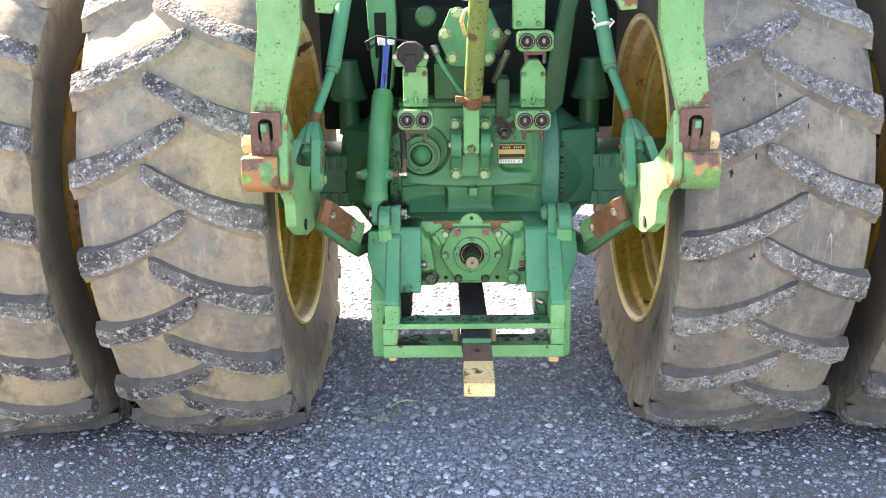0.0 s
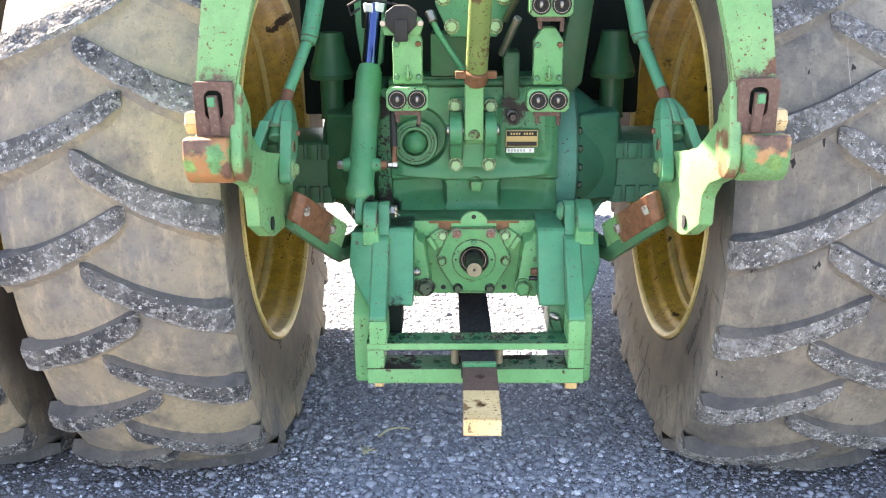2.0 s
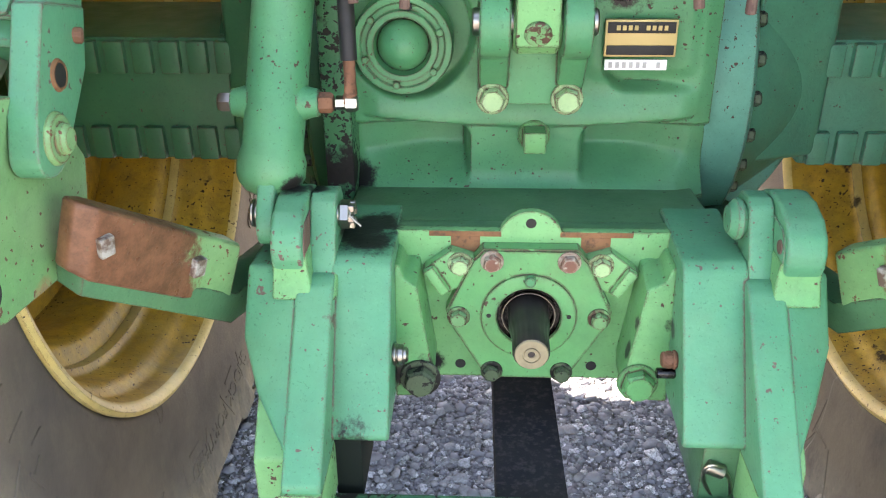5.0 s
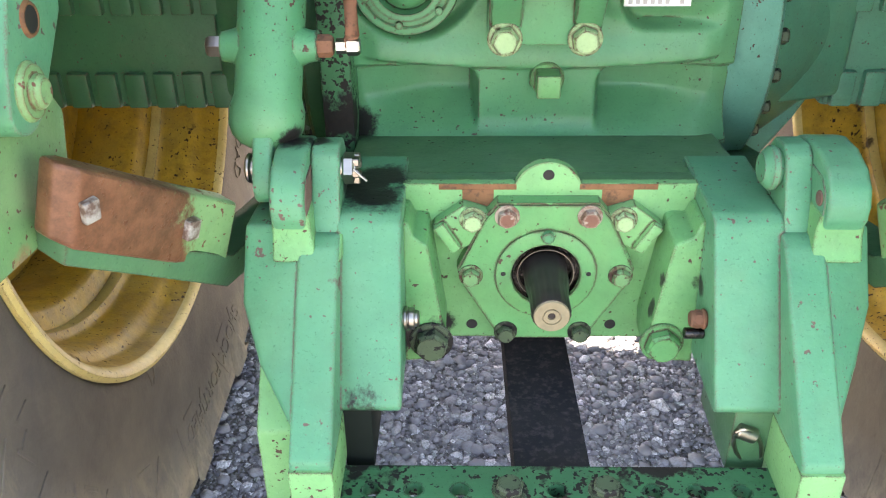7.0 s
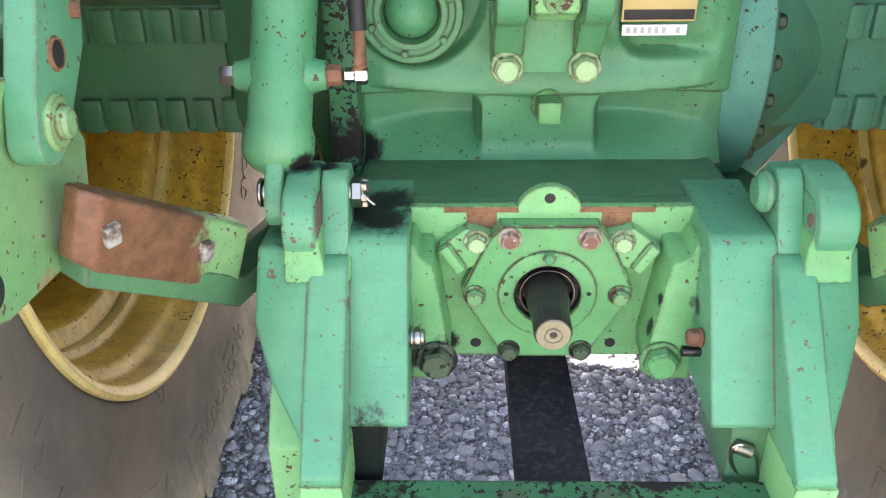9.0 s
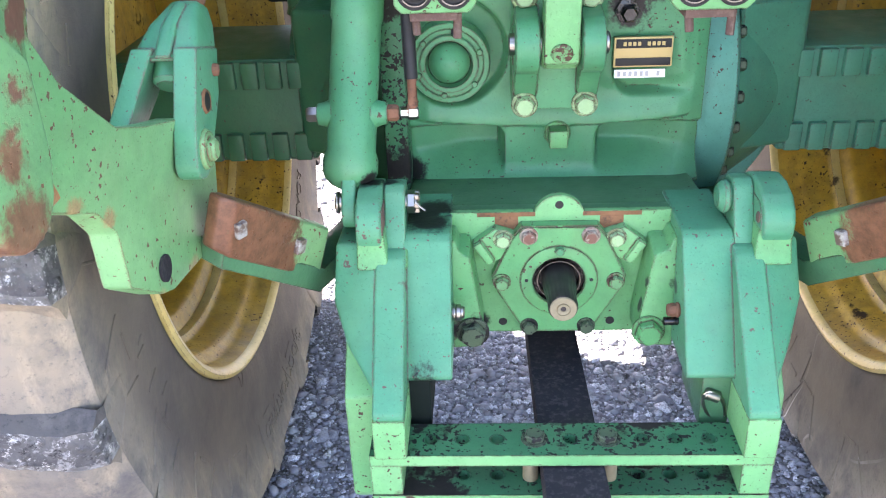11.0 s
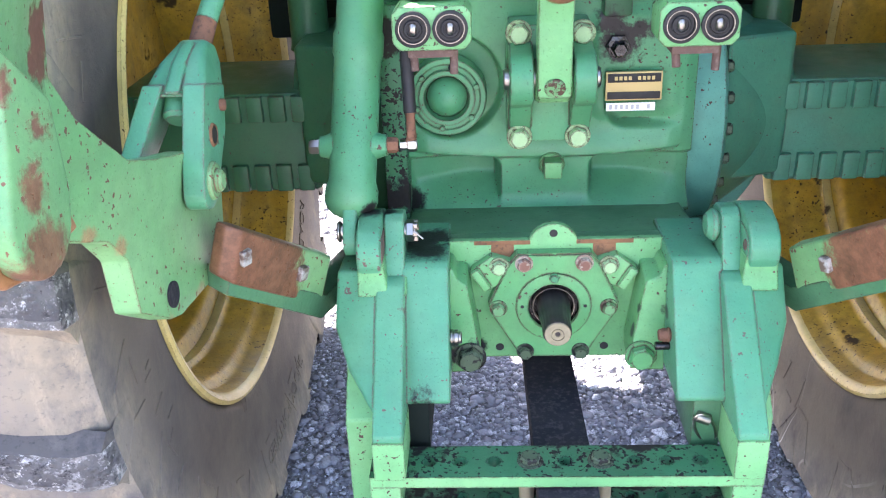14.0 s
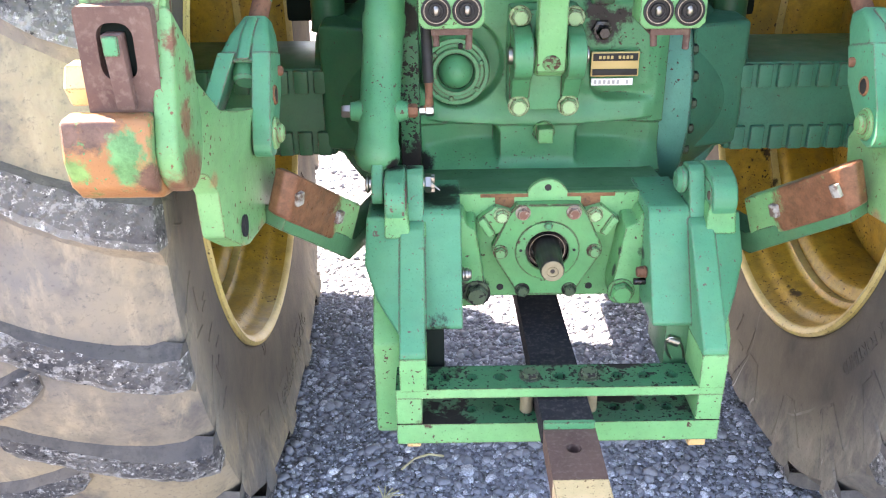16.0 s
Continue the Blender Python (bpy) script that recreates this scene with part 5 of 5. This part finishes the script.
# lower cross plates
HX0, HX1 = -0.281, 0.283
def holed(x0, x1, y0, y1, z0, z1, holes, r):
    """A bar with round holes down through it."""
    b = bmesh.new()
    xs = sorted(holes)
    cuts = [x0] + [(p + q) / 2 for p, q in zip(xs, xs[1:])] + [x1]
    yc = (y0 + y1) / 2
    n = 16
    for z, flip in ((z1, False), (z0, True)):
        for i, hx in enumerate(xs):
            ring, out = [], []
            for k in range(n):
                a = 2 * math.pi * k / n + math.pi / 4
                ring.append(b.verts.new((hx + r * math.cos(a), yc + r * math.sin(a), z)))
                c, d = math.cos(a), math.sin(a)
                m = max(abs(c), abs(d))
                px = (cuts[i + 1] - hx) if c > 0 else (hx - cuts[i])
                out.append(b.verts.new((hx + c / m * px, yc + d / m * (y1 - y0) / 2, z)))
            for k in range(n):
                b.faces.new((ring[k], ring[(k + 1) % n], out[(k + 1) % n], out[k]))
    bmesh.ops.remove_doubles(b, verts=b.verts, dist=1e-5)
    for i, hx in enumerate(xs):
        a0 = [2 * math.pi * k / n + math.pi / 4 for k in range(n)]
        t = [b.verts.new((hx + r * math.cos(a), yc + r * math.sin(a), z1)) for a in a0]
        u = [b.verts.new((hx + r * math.cos(a), yc + r * math.sin(a), z0)) for a in a0]
        for k in range(n):
            b.faces.new((t[k], t[(k + 1) % n], u[(k + 1) % n], u[k]))
    for p, q in (((x0, y0), (x1, y0)), ((x1, y0), (x1, y1)), ((x1, y1), (x0, y1)), ((x0, y1), (x0, y0))):
        f = b.faces.new([b.verts.new((*p, z0)), b.verts.new((*q, z0)), b.verts.new((*q, z1)), b.verts.new((*p, z1))])
        if p[1] == y0 and q[1] == y0:
            f.material_index = 1
    bmesh.ops.remove_doubles(b, verts=b.verts, dist=1e-5)
    return b


HOLES = [-0.195, -0.150, -0.100, -0.047, 0.004, 0.056, 0.106, 0.152, 0.200]
UP = part("cross_plate", holed(HX0, HX1, -0.237, -0.165, 0.484, 0.5025, HOLES, 0.0105), [GREEN_OILY, GREEN_FRESH], tractor, "green cross plate with a row of holes, oily on top")
for x in (-0.047, 0.056):
    bolt(UP, (x, -0.201, 0.5028), (0, 0, 1), 0.0155, 0.010, BOLT_OIL)
LOW = part("cross_plate", holed(HX0, HX1, -0.237, -0.150, 0.389, 0.430, [-0.15, -0.10, 0.106, 0.152, 0.200], 0.0105), [GREEN_OILY, GREEN_FRESH], tractor, "lower green cross plate")
for x0, x1 in ((HX0, -0.236), (0.240, HX1)):
    part("spacer_block", box(x0, x1, -0.236, -0.155, 0.4305, 0.4835, 0.002), GREEN_FRESH, LOW, "light green spacer block")
for x in (-0.052, 0.062):
    part("spacer", rod((x, -0.20, 0.4305), (x, -0.20, 0.4835), 0.0115, 0.001, 18), SHAFT_END, LOW, "pale spacer tube")
part("spacer_nut", box(-0.265, -0.24, -0.225, -0.19, 0.372, 0.3885, 0.003), CREAM, LOW)
part("spacer_nut", box(0.236, 0.268, -0.225, -0.185, 0.366, 0.3885, 0.003), CREAM, LOW)

# ---- drawbar ----
drawbar = thing("drawbar", (0.008, -0.2, 0.43), "dark steel drawbar, its sunlit end coloured cream", "drawbar")
b = hull([[(-0.036, -0.300, 0.4325), (0.052, -0.300, 0.4325), (0.052, -0.300, 0.478), (-0.036, -0.300, 0.478)], [(-0.058, 1.25, 0.44), (0.020, 1.25, 0.44), (0.020, 1.25, 0.478), (-0.058, 1.25, 0.478)]], 0.003)
part("bar", b, DARK_STEEL, drawbar, "oily black bar")
def tail(y0, y1, z0, z1, holes):
    b = bmesh.new()
    cuts = [y0] + [(p + q) / 2 for p, q in zip(holes, holes[1:])] + [y1]
    xc, w, r, n = 0.010, 0.043, 0.0125, 20
    for z in (z1, z0):
        for i, hy in enumerate(holes):
            ring, out = [], []
            for k in range(n):
                a = 2 * math.pi * k / n + math.pi / 4
                c, d = math.cos(a), math.sin(a)
                m = max(abs(c), abs(d))
                py = (cuts[i + 1] - hy) if d > 0 else (hy - cuts[i])
                ring.append(b.verts.new((xc + r * c, hy + r * d, z)))
                out.append(b.verts.new((xc + c / m * w, hy + d / m * py, z)))
            for k in range(n):
                b.faces.new((ring[k], ring[(k + 1) % n], out[(k + 1) % n], out[k]))
    for hy in holes:
        a0 = [2 * math.pi * k / n + math.pi / 4 for k in range(n)]
        t = [b.verts.new((xc + r * math.cos(a), hy + r * math.sin(a), z1)) for a in a0]
        u = [b.verts.new((xc + r * math.cos(a), hy + r * math.sin(a), z0)) for a in a0]
        for k in range(n):
            b.faces.new((t[k], t[(k + 1) % n], u[(k + 1) % n], u[k]))
    for p, q in (((xc - w, y0), (xc + w, y0)), ((xc + w, y0), (xc + w, y1)), ((xc + w, y1), (xc - w, y1)), ((xc - w, y1), (xc - w, y0))):
        b.faces.new([b.verts.new((*p, z0)), b.verts.new((*q, z0)), b.verts.new((*q, z1)), b.verts.new((*p, z1))])
    bmesh.ops.remove_doubles(b, verts=b.verts, dist=1e-5)
    return b


part("bar_tail", tail(-0.430, -0.2995, 0.424, 0.4665, [-0.355]), BROWN, drawbar, "rust-brown bar end with pin holes")
# sunlit end of the brown bar: the sun is put into a cream colour
part("bar_end", tail(-0.572, -0.4305, 0.424, 0.4660, [-0.500]), CREAM, drawbar, "drawbar end coloured cream to look sunlit")
part("weld_lip", box(-0.034, 0.052, -0.306, -0.296, 0.466, 0.480, 0.003), GREEN, drawbar, "green painted edge")

# ---- axle housings ----
def axle(s):
    def X(a, c):
        return min(s * a, s * c), max(s * a, s * c)
    # right housing lighter, left darker: each side's light is put into its green
    drum = turned((s * 0.238, AXLE_Y, 0.845), (s * 0.314, AXLE_Y, 0.845), [(0, 0.20), (0.0, 0.246), (0.05, 0.252), (0.06, 0.252), (0.9, 0.250), (0.95, 0.246), (1, 0.238), (1.0, 0.20)], 96)
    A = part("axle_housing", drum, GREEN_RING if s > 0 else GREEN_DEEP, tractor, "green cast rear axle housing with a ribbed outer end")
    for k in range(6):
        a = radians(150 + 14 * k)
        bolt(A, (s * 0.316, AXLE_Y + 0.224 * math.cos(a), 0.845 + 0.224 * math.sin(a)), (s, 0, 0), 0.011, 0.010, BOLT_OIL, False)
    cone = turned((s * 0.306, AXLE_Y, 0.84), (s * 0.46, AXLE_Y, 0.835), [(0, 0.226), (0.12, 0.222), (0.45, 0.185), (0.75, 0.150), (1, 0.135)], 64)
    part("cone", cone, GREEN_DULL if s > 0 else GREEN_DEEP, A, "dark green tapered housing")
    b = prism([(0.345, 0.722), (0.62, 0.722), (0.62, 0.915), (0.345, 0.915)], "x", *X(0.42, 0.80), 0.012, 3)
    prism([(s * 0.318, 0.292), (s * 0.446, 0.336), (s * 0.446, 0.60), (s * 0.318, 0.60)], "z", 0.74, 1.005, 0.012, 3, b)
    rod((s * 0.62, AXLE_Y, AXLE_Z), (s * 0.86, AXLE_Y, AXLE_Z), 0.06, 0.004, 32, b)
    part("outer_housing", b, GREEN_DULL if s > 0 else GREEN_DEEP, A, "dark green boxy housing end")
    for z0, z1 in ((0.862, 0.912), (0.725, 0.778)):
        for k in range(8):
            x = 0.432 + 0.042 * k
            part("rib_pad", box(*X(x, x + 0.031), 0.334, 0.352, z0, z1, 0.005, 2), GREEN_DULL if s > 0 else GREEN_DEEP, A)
    part("lower_web", hull([[(s * 0.300, 0.36, 0.74), (s * 0.430, 0.38, 0.74), (s * 0.400, 0.38, 0.69), (s * 0.330, 0.36, 0.60)], [(s * 0.300, 0.56, 0.74), (s * 0.430, 0.56, 0.74), (s * 0.400, 0.56, 0.69), (s * 0.330, 0.56, 0.60)]], 0.01, 2), GREEN_RING if s > 0 else GREEN_DEEP, A, "green web below the housing")
    # cab mount
    b = turned((s * 0.438, 0.47, 0.97), (s * 0.438, 0.47, 1.235), [(0, 0.040), (0.05, 0.037), (0.46, 0.037), (0.47, 0.066), (0.53, 0.070), (0.56, 0.066), (0.62, 0.063), (0.80, 0.048), (1.0, 0.040)], 36)
    box(*X(0.40, 0.50), 0.44, 0.52, 1.10, 1.14, 0.008, bm=b)
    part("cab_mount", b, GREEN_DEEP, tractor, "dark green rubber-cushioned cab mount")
    return A


axle(-1), axle(1)
# dark casting edge between the case and the left housing
b = box(-0.275, -0.236, 0.17, 0.40, 0.70, 1.10, 0.004)
part("case_side_flange", b, GREEN_OILY, tractor, "near-black flange edge")

# ---- lower links and lift links ----
def lower_link(s):
    def V(x, y, z):
        return (s * x, y, z)
    # sway block: A is its rear end, run is the way along it, up lies across its face
    run, up = Vector((s * -0.089, 0.204, -0.149)), Vector((s * -0.27, 0.07, 0.95)).normalized()
    A = Vector((s * 0.437, -0.252, 0.8725))
    out = up.cross(run).normalized() * (1 if s < 0 else -1)
    def ring(c, h, n0, n1):
        return [c - up * h + out * n0, c - up * h + out * n1, c + up * h + out * n1, c + up * h + out * n0]
    low = up * -0.043
    b = loft([ring(A + low + run * 0.10, 0.016, 0.004, 0.050), ring(A + low + run * 0.5, 0.018, 0.004, 0.050), ring(A + low + run * 1.04, 0.022, 0.004, 0.050), [V(0.250, 0.45, 0.585), V(0.300, 0.45, 0.585), V(0.300, 0.45, 0.655), V(0.250, 0.45, 0.655)]], 0.006)
    K = part("lower_link", b, GREEN_MID, tractor, "worn green lower lift link")
    b = loft([ring(A + run * 0.05, 0.036, 0.014, 0.034), ring(A + run * 0.12, 0.0395, 0.0, 0.034), ring(A + run * 0.66, 0.0405, 0.001, 0.034), ring(A + run * 0.80, 0.041, 0.008, 0.036), ring(A + run * 1.0, 0.043, 0.004, 0.036)], 0.006, 3)
    part("sway_block", b, SWAY, K, "green sway block, its rear face rubbed to brown rust")
    n = -out
    for f, tilt in ((0.165, 0.25), (0.70, 0.0)):
        c = A + run * f + up * 0.004
        q = bmesh.new()
        prism([(-0.008, -0.011), (0.008, -0.011), (0.008, 0.011), (-0.008, 0.011)], "z", -0.004, 0.007, 0.002, 2, q)
        q.transform(Matrix.Translation(c) @ Matrix((up.cross(n), up, n)).transposed().to_4x4() @ Matrix.Rotation(tilt, 4, 'Z'))
        part("square_bolt", q, WORN_STEEL, K, "square bolt head")
    return K


def lift_link(s):
    def V(x, y, z):
        return (s * (x + 0.032), y + 0.25 * (min(z, 1.13) - 0.95), 0.957 + (z - 0.953) * 0.88)
    # threaded rod and upper tube
    b = rod(V(0.462, -0.105, 1.085), V(0.450, -0.078, 1.142), 0.0155, 0.002, 20)
    K = part("lift_link", b, COPPER, tractor, "green lift link with a bare threaded end")
    b = rod(V(0.450, -0.078, 1.141), V(0.405, 0.010, 1.285), 0.0148, 0.002, 24)
    rod(V(0.408, 0.004, 1.272), V(0.400, 0.018, 1.30), 0.0215, 0.004, 24, b)
    rod(V(0.403, 0.012, 1.288), V(0.352, 0.115, 1.62), 0.0235, 0.003, 24, b)
    part("link_tube", b, GREEN_TEAL, K, "green link tube")
    if s > 0:
        q = bmesh.new()
        for d in (0.0, 0.006):
            turned(V(0.383, 0.052, 1.418 + d), V(0.382, 0.054, 1.424 + d), [(0, 0.0245), (0.5, 0.0285), (1, 0.0245)], 20, q)
        tube([V(0.36, 0.025, 1.425), V(0.345, 0.01, 1.45), V(0.35, 0.005, 1.46), V(0.34, 0.0, 1.475)], 0.003, 8, q)
        tube([V(0.40, 0.03, 1.42), V(0.412, 0.02, 1.44), V(0.40, 0.01, 1.45)], 0.003, 8, q)
        part("tied_string", q, WHITE, K, "white string tied round the tube")
    # forked end: a tapered head that runs into two straps with rounded feet
    b = loft([[V(0.434, -0.140, 1.128), V(0.434, -0.098, 1.110), V(0.470, -0.098, 1.110), V(0.470, -0.140, 1.128)], [V(0.424, -0.190, 1.110), V(0.424, -0.112, 1.086), V(0.482, -0.112, 1.086), V(0.482, -0.190, 1.110)], [V(0.4165, -0.222, 1.070), V(0.4165, -0.134, 1.046), V(0.500, -0.134, 1.046), V(0.500, -0.222, 1.070)]], 0.009, 3)
    loft([[V(0.446, -0.156, 1.130), V(0.446, -0.12, 1.11), V(0.462, -0.12, 1.11), V(0.462, -0.156, 1.130)], [V(0.446, -0.202, 1.110), V(0.446, -0.15, 1.09), V(0.464, -0.15, 1.09), V(0.464, -0.202, 1.110)], [V(0.448, -0.228, 1.076), V(0.448, -0.15, 1.05), V(0.468, -0.15, 1.05), V(0.468, -0.228, 1.076)]], 0.006, 3, b)
    def strap(q0, q1, lean):
        edge = [(-0.2215, 1.086), (-0.1335, 1.062), (-0.138, 1.00), (-0.176, 0.946)] + arc((-0.214, 0.952), 0.036, 345, 190, 10) + [(-0.246, 0.985)]
        hull([[V(q0 + lean * (1.07 - z), y, z) for y, z in edge], [V(q1 + lean * (1.07 - z), y, z) for y, z in edge]], 0.005, 3, b)
    strap(0.4165, 0.4445, 0.0)
    strap(0.474, 0.500, 0.30)
    part("clevis", b, GREEN_TEAL, K, "forked green clevis with chipped cheeks")
    part("cross_pin", rod(V(0.460, -0.165, 1.085), V(0.460, -0.198, 1.030), 0.0200, 0.005, 24), GREEN_TEAL, K, "round green cross pin")
    q = rod(V(0.402, -0.214, 0.953), V(0.54, -0.214, 0.953), 0.0145, 0.004, 24)
    turned(V(0.421, -0.214, 0.953), V(0.411, -0.214, 0.953), [(0, 0.025), (0.6, 0.025), (1, 0.022)], 24, q)
    part("lower_pin", q, GREEN_WORN, K, "pin through the clevis")
    part("pin_hole", turned(V(0.421, -0.200, 1.011), V(0.4135, -0.200, 1.011), [(0, 0.0165), (0.5, 0.0160), (1, 0.0135), (1, 0.012), (0.2, 0.011), (0.1, 0)], 24), RUST, K, "rusty pin hole")
    part("hole_bottom", rod(V(0.4195, -0.200, 1.011), V(0.4140, -0.200, 1.011), 0.0112, 0.0003, 20), BLACK, K)
    part("zerk", rod(V(0.425, -0.160, 1.040), V(0.410, -0.154, 1.038), 0.008, 0.002, 10), COPPER, K, "small brown grease fitting")
    return K


for s in (-1, 1):
    lower_link(s)
    lift_link(s)

# ---- quick hitch, carried by the lower links ----
hitch = thing("quick_hitch", (0, -0.58, 1.0), "worn green quick-hitch frame with rubbed steel hooks, raised", "quick hitch")
def hitch_side(s):
    off = 0.050 if s > 0 else -0.032
    def V(x, y, z):
        return (s * x + off, y, z)
    def X(a, c):
        return min(s * a, s * c) + off, max(s * a, s * c) + off
    # arm plate reaching forward to the lower link
    outline = [(-0.555, 1.17), (-0.455, 1.16), (-0.425, 1.105), (-0.350, 1.035), (-0.290, 1.015), (-0.215, 0.998), (-0.165, 0.968), (-0.120, 0.905), (-0.150, 0.808), (-0.300, 0.812), (-0.325, 0.820), (-0.385, 0.862), (-0.388, 0.930), (-0.415, 0.965), (-0.485, 0.998), (-0.540, 1.02), (-0.560, 1.06)]
    side = lambda y: 0.468 + 0.16 * max(-0.20 - y, 0) * (1 if s < 0 else 1.3)
    b = hull([[(s * side(y), y, z) for y, z in outline], [(s * (side(y) + 0.034), y, z) for y, z in outline]], 0.005)
    A = part("arm_plate", b, ARM, hitch, "worn green arm plate with a pin hole")
    px = side(-0.312)
    part("plate_hole", turned((s * (px + 0.002), -0.312, 0.848), (s * (px - 0.0016), -0.312, 0.848), [(0, 0.0165), (1, 0.0165), (1, 0.0)], 24), DARK_STEEL, hitch, "dark pin hole")
    # upright channel: rear plate and inner flange
    b = loft([[V(x0, y, z), V(x1, y, z), V(x1, y + 0.029, z), V(x0, y + 0.029, z)] for x0, x1, y, z in ((0.442, 0.525, -0.615, 1.05), (0.442, 0.522, -0.615, 1.215), (0.388, 0.493, -0.601, 1.415), (0.385, 0.490, -0.590, 1.598))], 0.005)
    part("upright", b, UPRIGHT, hitch, "worn green upright, paint rubbed off near the hook")
    b = loft([[V(0.440, -0.610, 1.045), V(0.456, -0.612, 1.045), V(0.494, -0.49, 1.045), V(0.478, -0.49, 1.045)], [V(0.440, -0.608, 1.20), V(0.456, -0.610, 1.20), V(0.500, -0.42, 1.20), V(0.484, -0.42, 1.20)], [V(0.390, -0.598, 1.43), V(0.405, -0.600, 1.43), V(0.470, -0.42, 1.43), V(0.454, -0.42, 1.43)]], 0.004)
    part("inner_flange", b, GREEN_WORN, hitch, "green inner flange of the upright")
    # rusty latch plate with a window and the hanging latch bar
    b = pierced([V(x, 0, z)[::2] for x, z in rounded(0.446, 0.5215, 1.10, 1.223, 0.006)], [V(x, 0, z)[::2] for x, z in rounded(0.466, 0.502, 1.150, 1.207, 0.014)], -0.632, -0.612)
    L = part("latch_plate", b, BROWN, hitch, "rust-brown latch plate with a window")
    part("latch_hollow", box(*X(0.464, 0.503), -0.619, -0.6155, 1.148, 1.206, 0.001), DARK, L, "dark hollow behind the latch")
    part("latch_bar", hull([[V(0.471, -0.642, 1.122), V(0.490, -0.642, 1.122), V(0.490, -0.630, 1.122), V(0.471, -0.630, 1.122)], [V(0.476, -0.640, 1.197), V(0.496, -0.640, 1.197), V(0.496, -0.620, 1.197), V(0.476, -0.620, 1.197)]], 0.003), BROWN, L, "worn steel latch bar")
    part("latch_tip", box(*X(0.478, 0.494), -0.643, -0.638, 1.176, 1.196, 0.003), GREEN, L, "rest of green paint")
    # hook block
    b = prism([(-0.500, 1.02), (-0.612, 1.02), (-0.640, 1.026), (-0.660, 1.045), (-0.668, 1.075), (-0.660, 1.118), (-0.628, 1.118), (-0.622, 1.090), (-0.595, 1.085), (-0.575, 1.110), (-0.54, 1.112)], "x", *X(0.455, 0.545), 0.008, 3)
    hk = part("lower_hook", b, RUST_PAINT, hitch, "rubbed orange-brown hook with patches of green paint")
    part("hook_cheek", prism([(-0.545, 1.16), (-0.61, 1.22), (-0.632, 1.14)] + arc((-0.602, 1.075), 0.053, 170, 330, 10) + [(-0.545, 1.08)], "x", *X(0.432, 0.456), 0.008, 3), HOOK_CHEEK, hk, "rounded cheek plate")
    q = rod(V(0.520, -0.60, 1.14), V(0.548, -0.60, 1.14), 0.024, 0.003, 6)
    part("pivot_nut", q, CREAM, hitch, "pale hexagon nut")
    # handle bracket on top
    b = hull([[V(0.400, -0.60, 1.625), V(0.49, -0.60, 1.625), V(0.49, -0.57, 1.625), V(0.400, -0.57, 1.625)], [V(0.395, -0.60, 1.665), V(0.485, -0.60, 1.675), V(0.485, -0.57, 1.675), V(0.395, -0.57, 1.665)]], 0.004)
    box(*X(0.43, 0.47), -0.595, -0.575, 1.60, 1.63, 0.003, bm=b)
    H = part("handle_bracket", b, GREEN_WORN, hitch, "green latch handle")
    part("handle_rod", tube([V(0.40, -0.585, 1.65), V(0.36, -0.585, 1.655), V(0.32, -0.585, 1.64), V(0.30, -0.585, 1.61)], 0.009), BROWN, H, "bent brown rod")


for s in (-1, 1):
    hitch_side(s)
lower = [(-0.385, 1.505), (-0.385, 1.455), (-0.345, 1.452), (-0.335, 1.475), (-0.29, 1.492), (-0.20, 1.497), (-0.06, 1.495), (-0.03, 1.478), (0.03, 1.478), (0.06, 1.495), (0.20, 1.497), (0.29, 1.492), (0.335, 1.475), (0.345, 1.452), (0.385, 1.455), (0.385, 1.505)]
b = prism(lower + [(0.385, 1.60), (-0.385, 1.60)], "y", -0.592, -0.565, 0.004)
box(-0.49, 0.49, -0.592, -0.50, 1.596, 1.612, 0.003, bm=b)
part("crossbar", b, GREEN_WORN, hitch, "worn green crossbar with rust along its lower edge")
b = prism([(-0.63, 1.49), (-0.655, 1.60), (-0.635, 1.66), (-0.60, 1.67), (-0.56, 1.62), (-0.56, 1.48)], "x", -0.014, 0.014, 0.004)
prism([(-0.63, 1.52), (-0.63, 1.66), (-0.56, 1.66), (-0.56, 1.52)], "x", -0.052, -0.030, 0.004, 2, b)
prism([(-0.63, 1.52), (-0.63, 1.66), (-0.56, 1.66), (-0.56, 1.52)], "x", 0.030, 0.052, 0.004, 2, b)
part("top_hook", b, BROWN, hitch, "rusty top hook of three plates")

# ---- dry grass stem on the gravel ----
b = tube([(-0.30, 0.16, 0.006), (-0.27, 0.19, 0.014), (-0.235, 0.205, 0.014), (-0.20, 0.205, 0.008)], 0.0028, 8)
ob = new("dry_grass", finish(b, "stem", STRAW, 40))
tagged(ob, "dry pale grass stem lying on the gravel", "dry grass")

b = bmesh.new()
for k in range(5):
    a = 0.5 + 0.35 * k
    tube([(-0.335, 0.055, 0.004), (-0.335 + 0.02 * math.cos(a), 0.055 + 0.015 * math.sin(a), 0.014), (-0.335 + 0.048 * math.cos(a), 0.055 + 0.035 * math.sin(a), 0.007 + 0.003 * k)], 0.0015, 6, b)
ob = new("grass_tuft", finish(b, "tuft", STRAW, 40))
tagged(ob, "small tuft of dry grass blades on the gravel", "grass tuft")
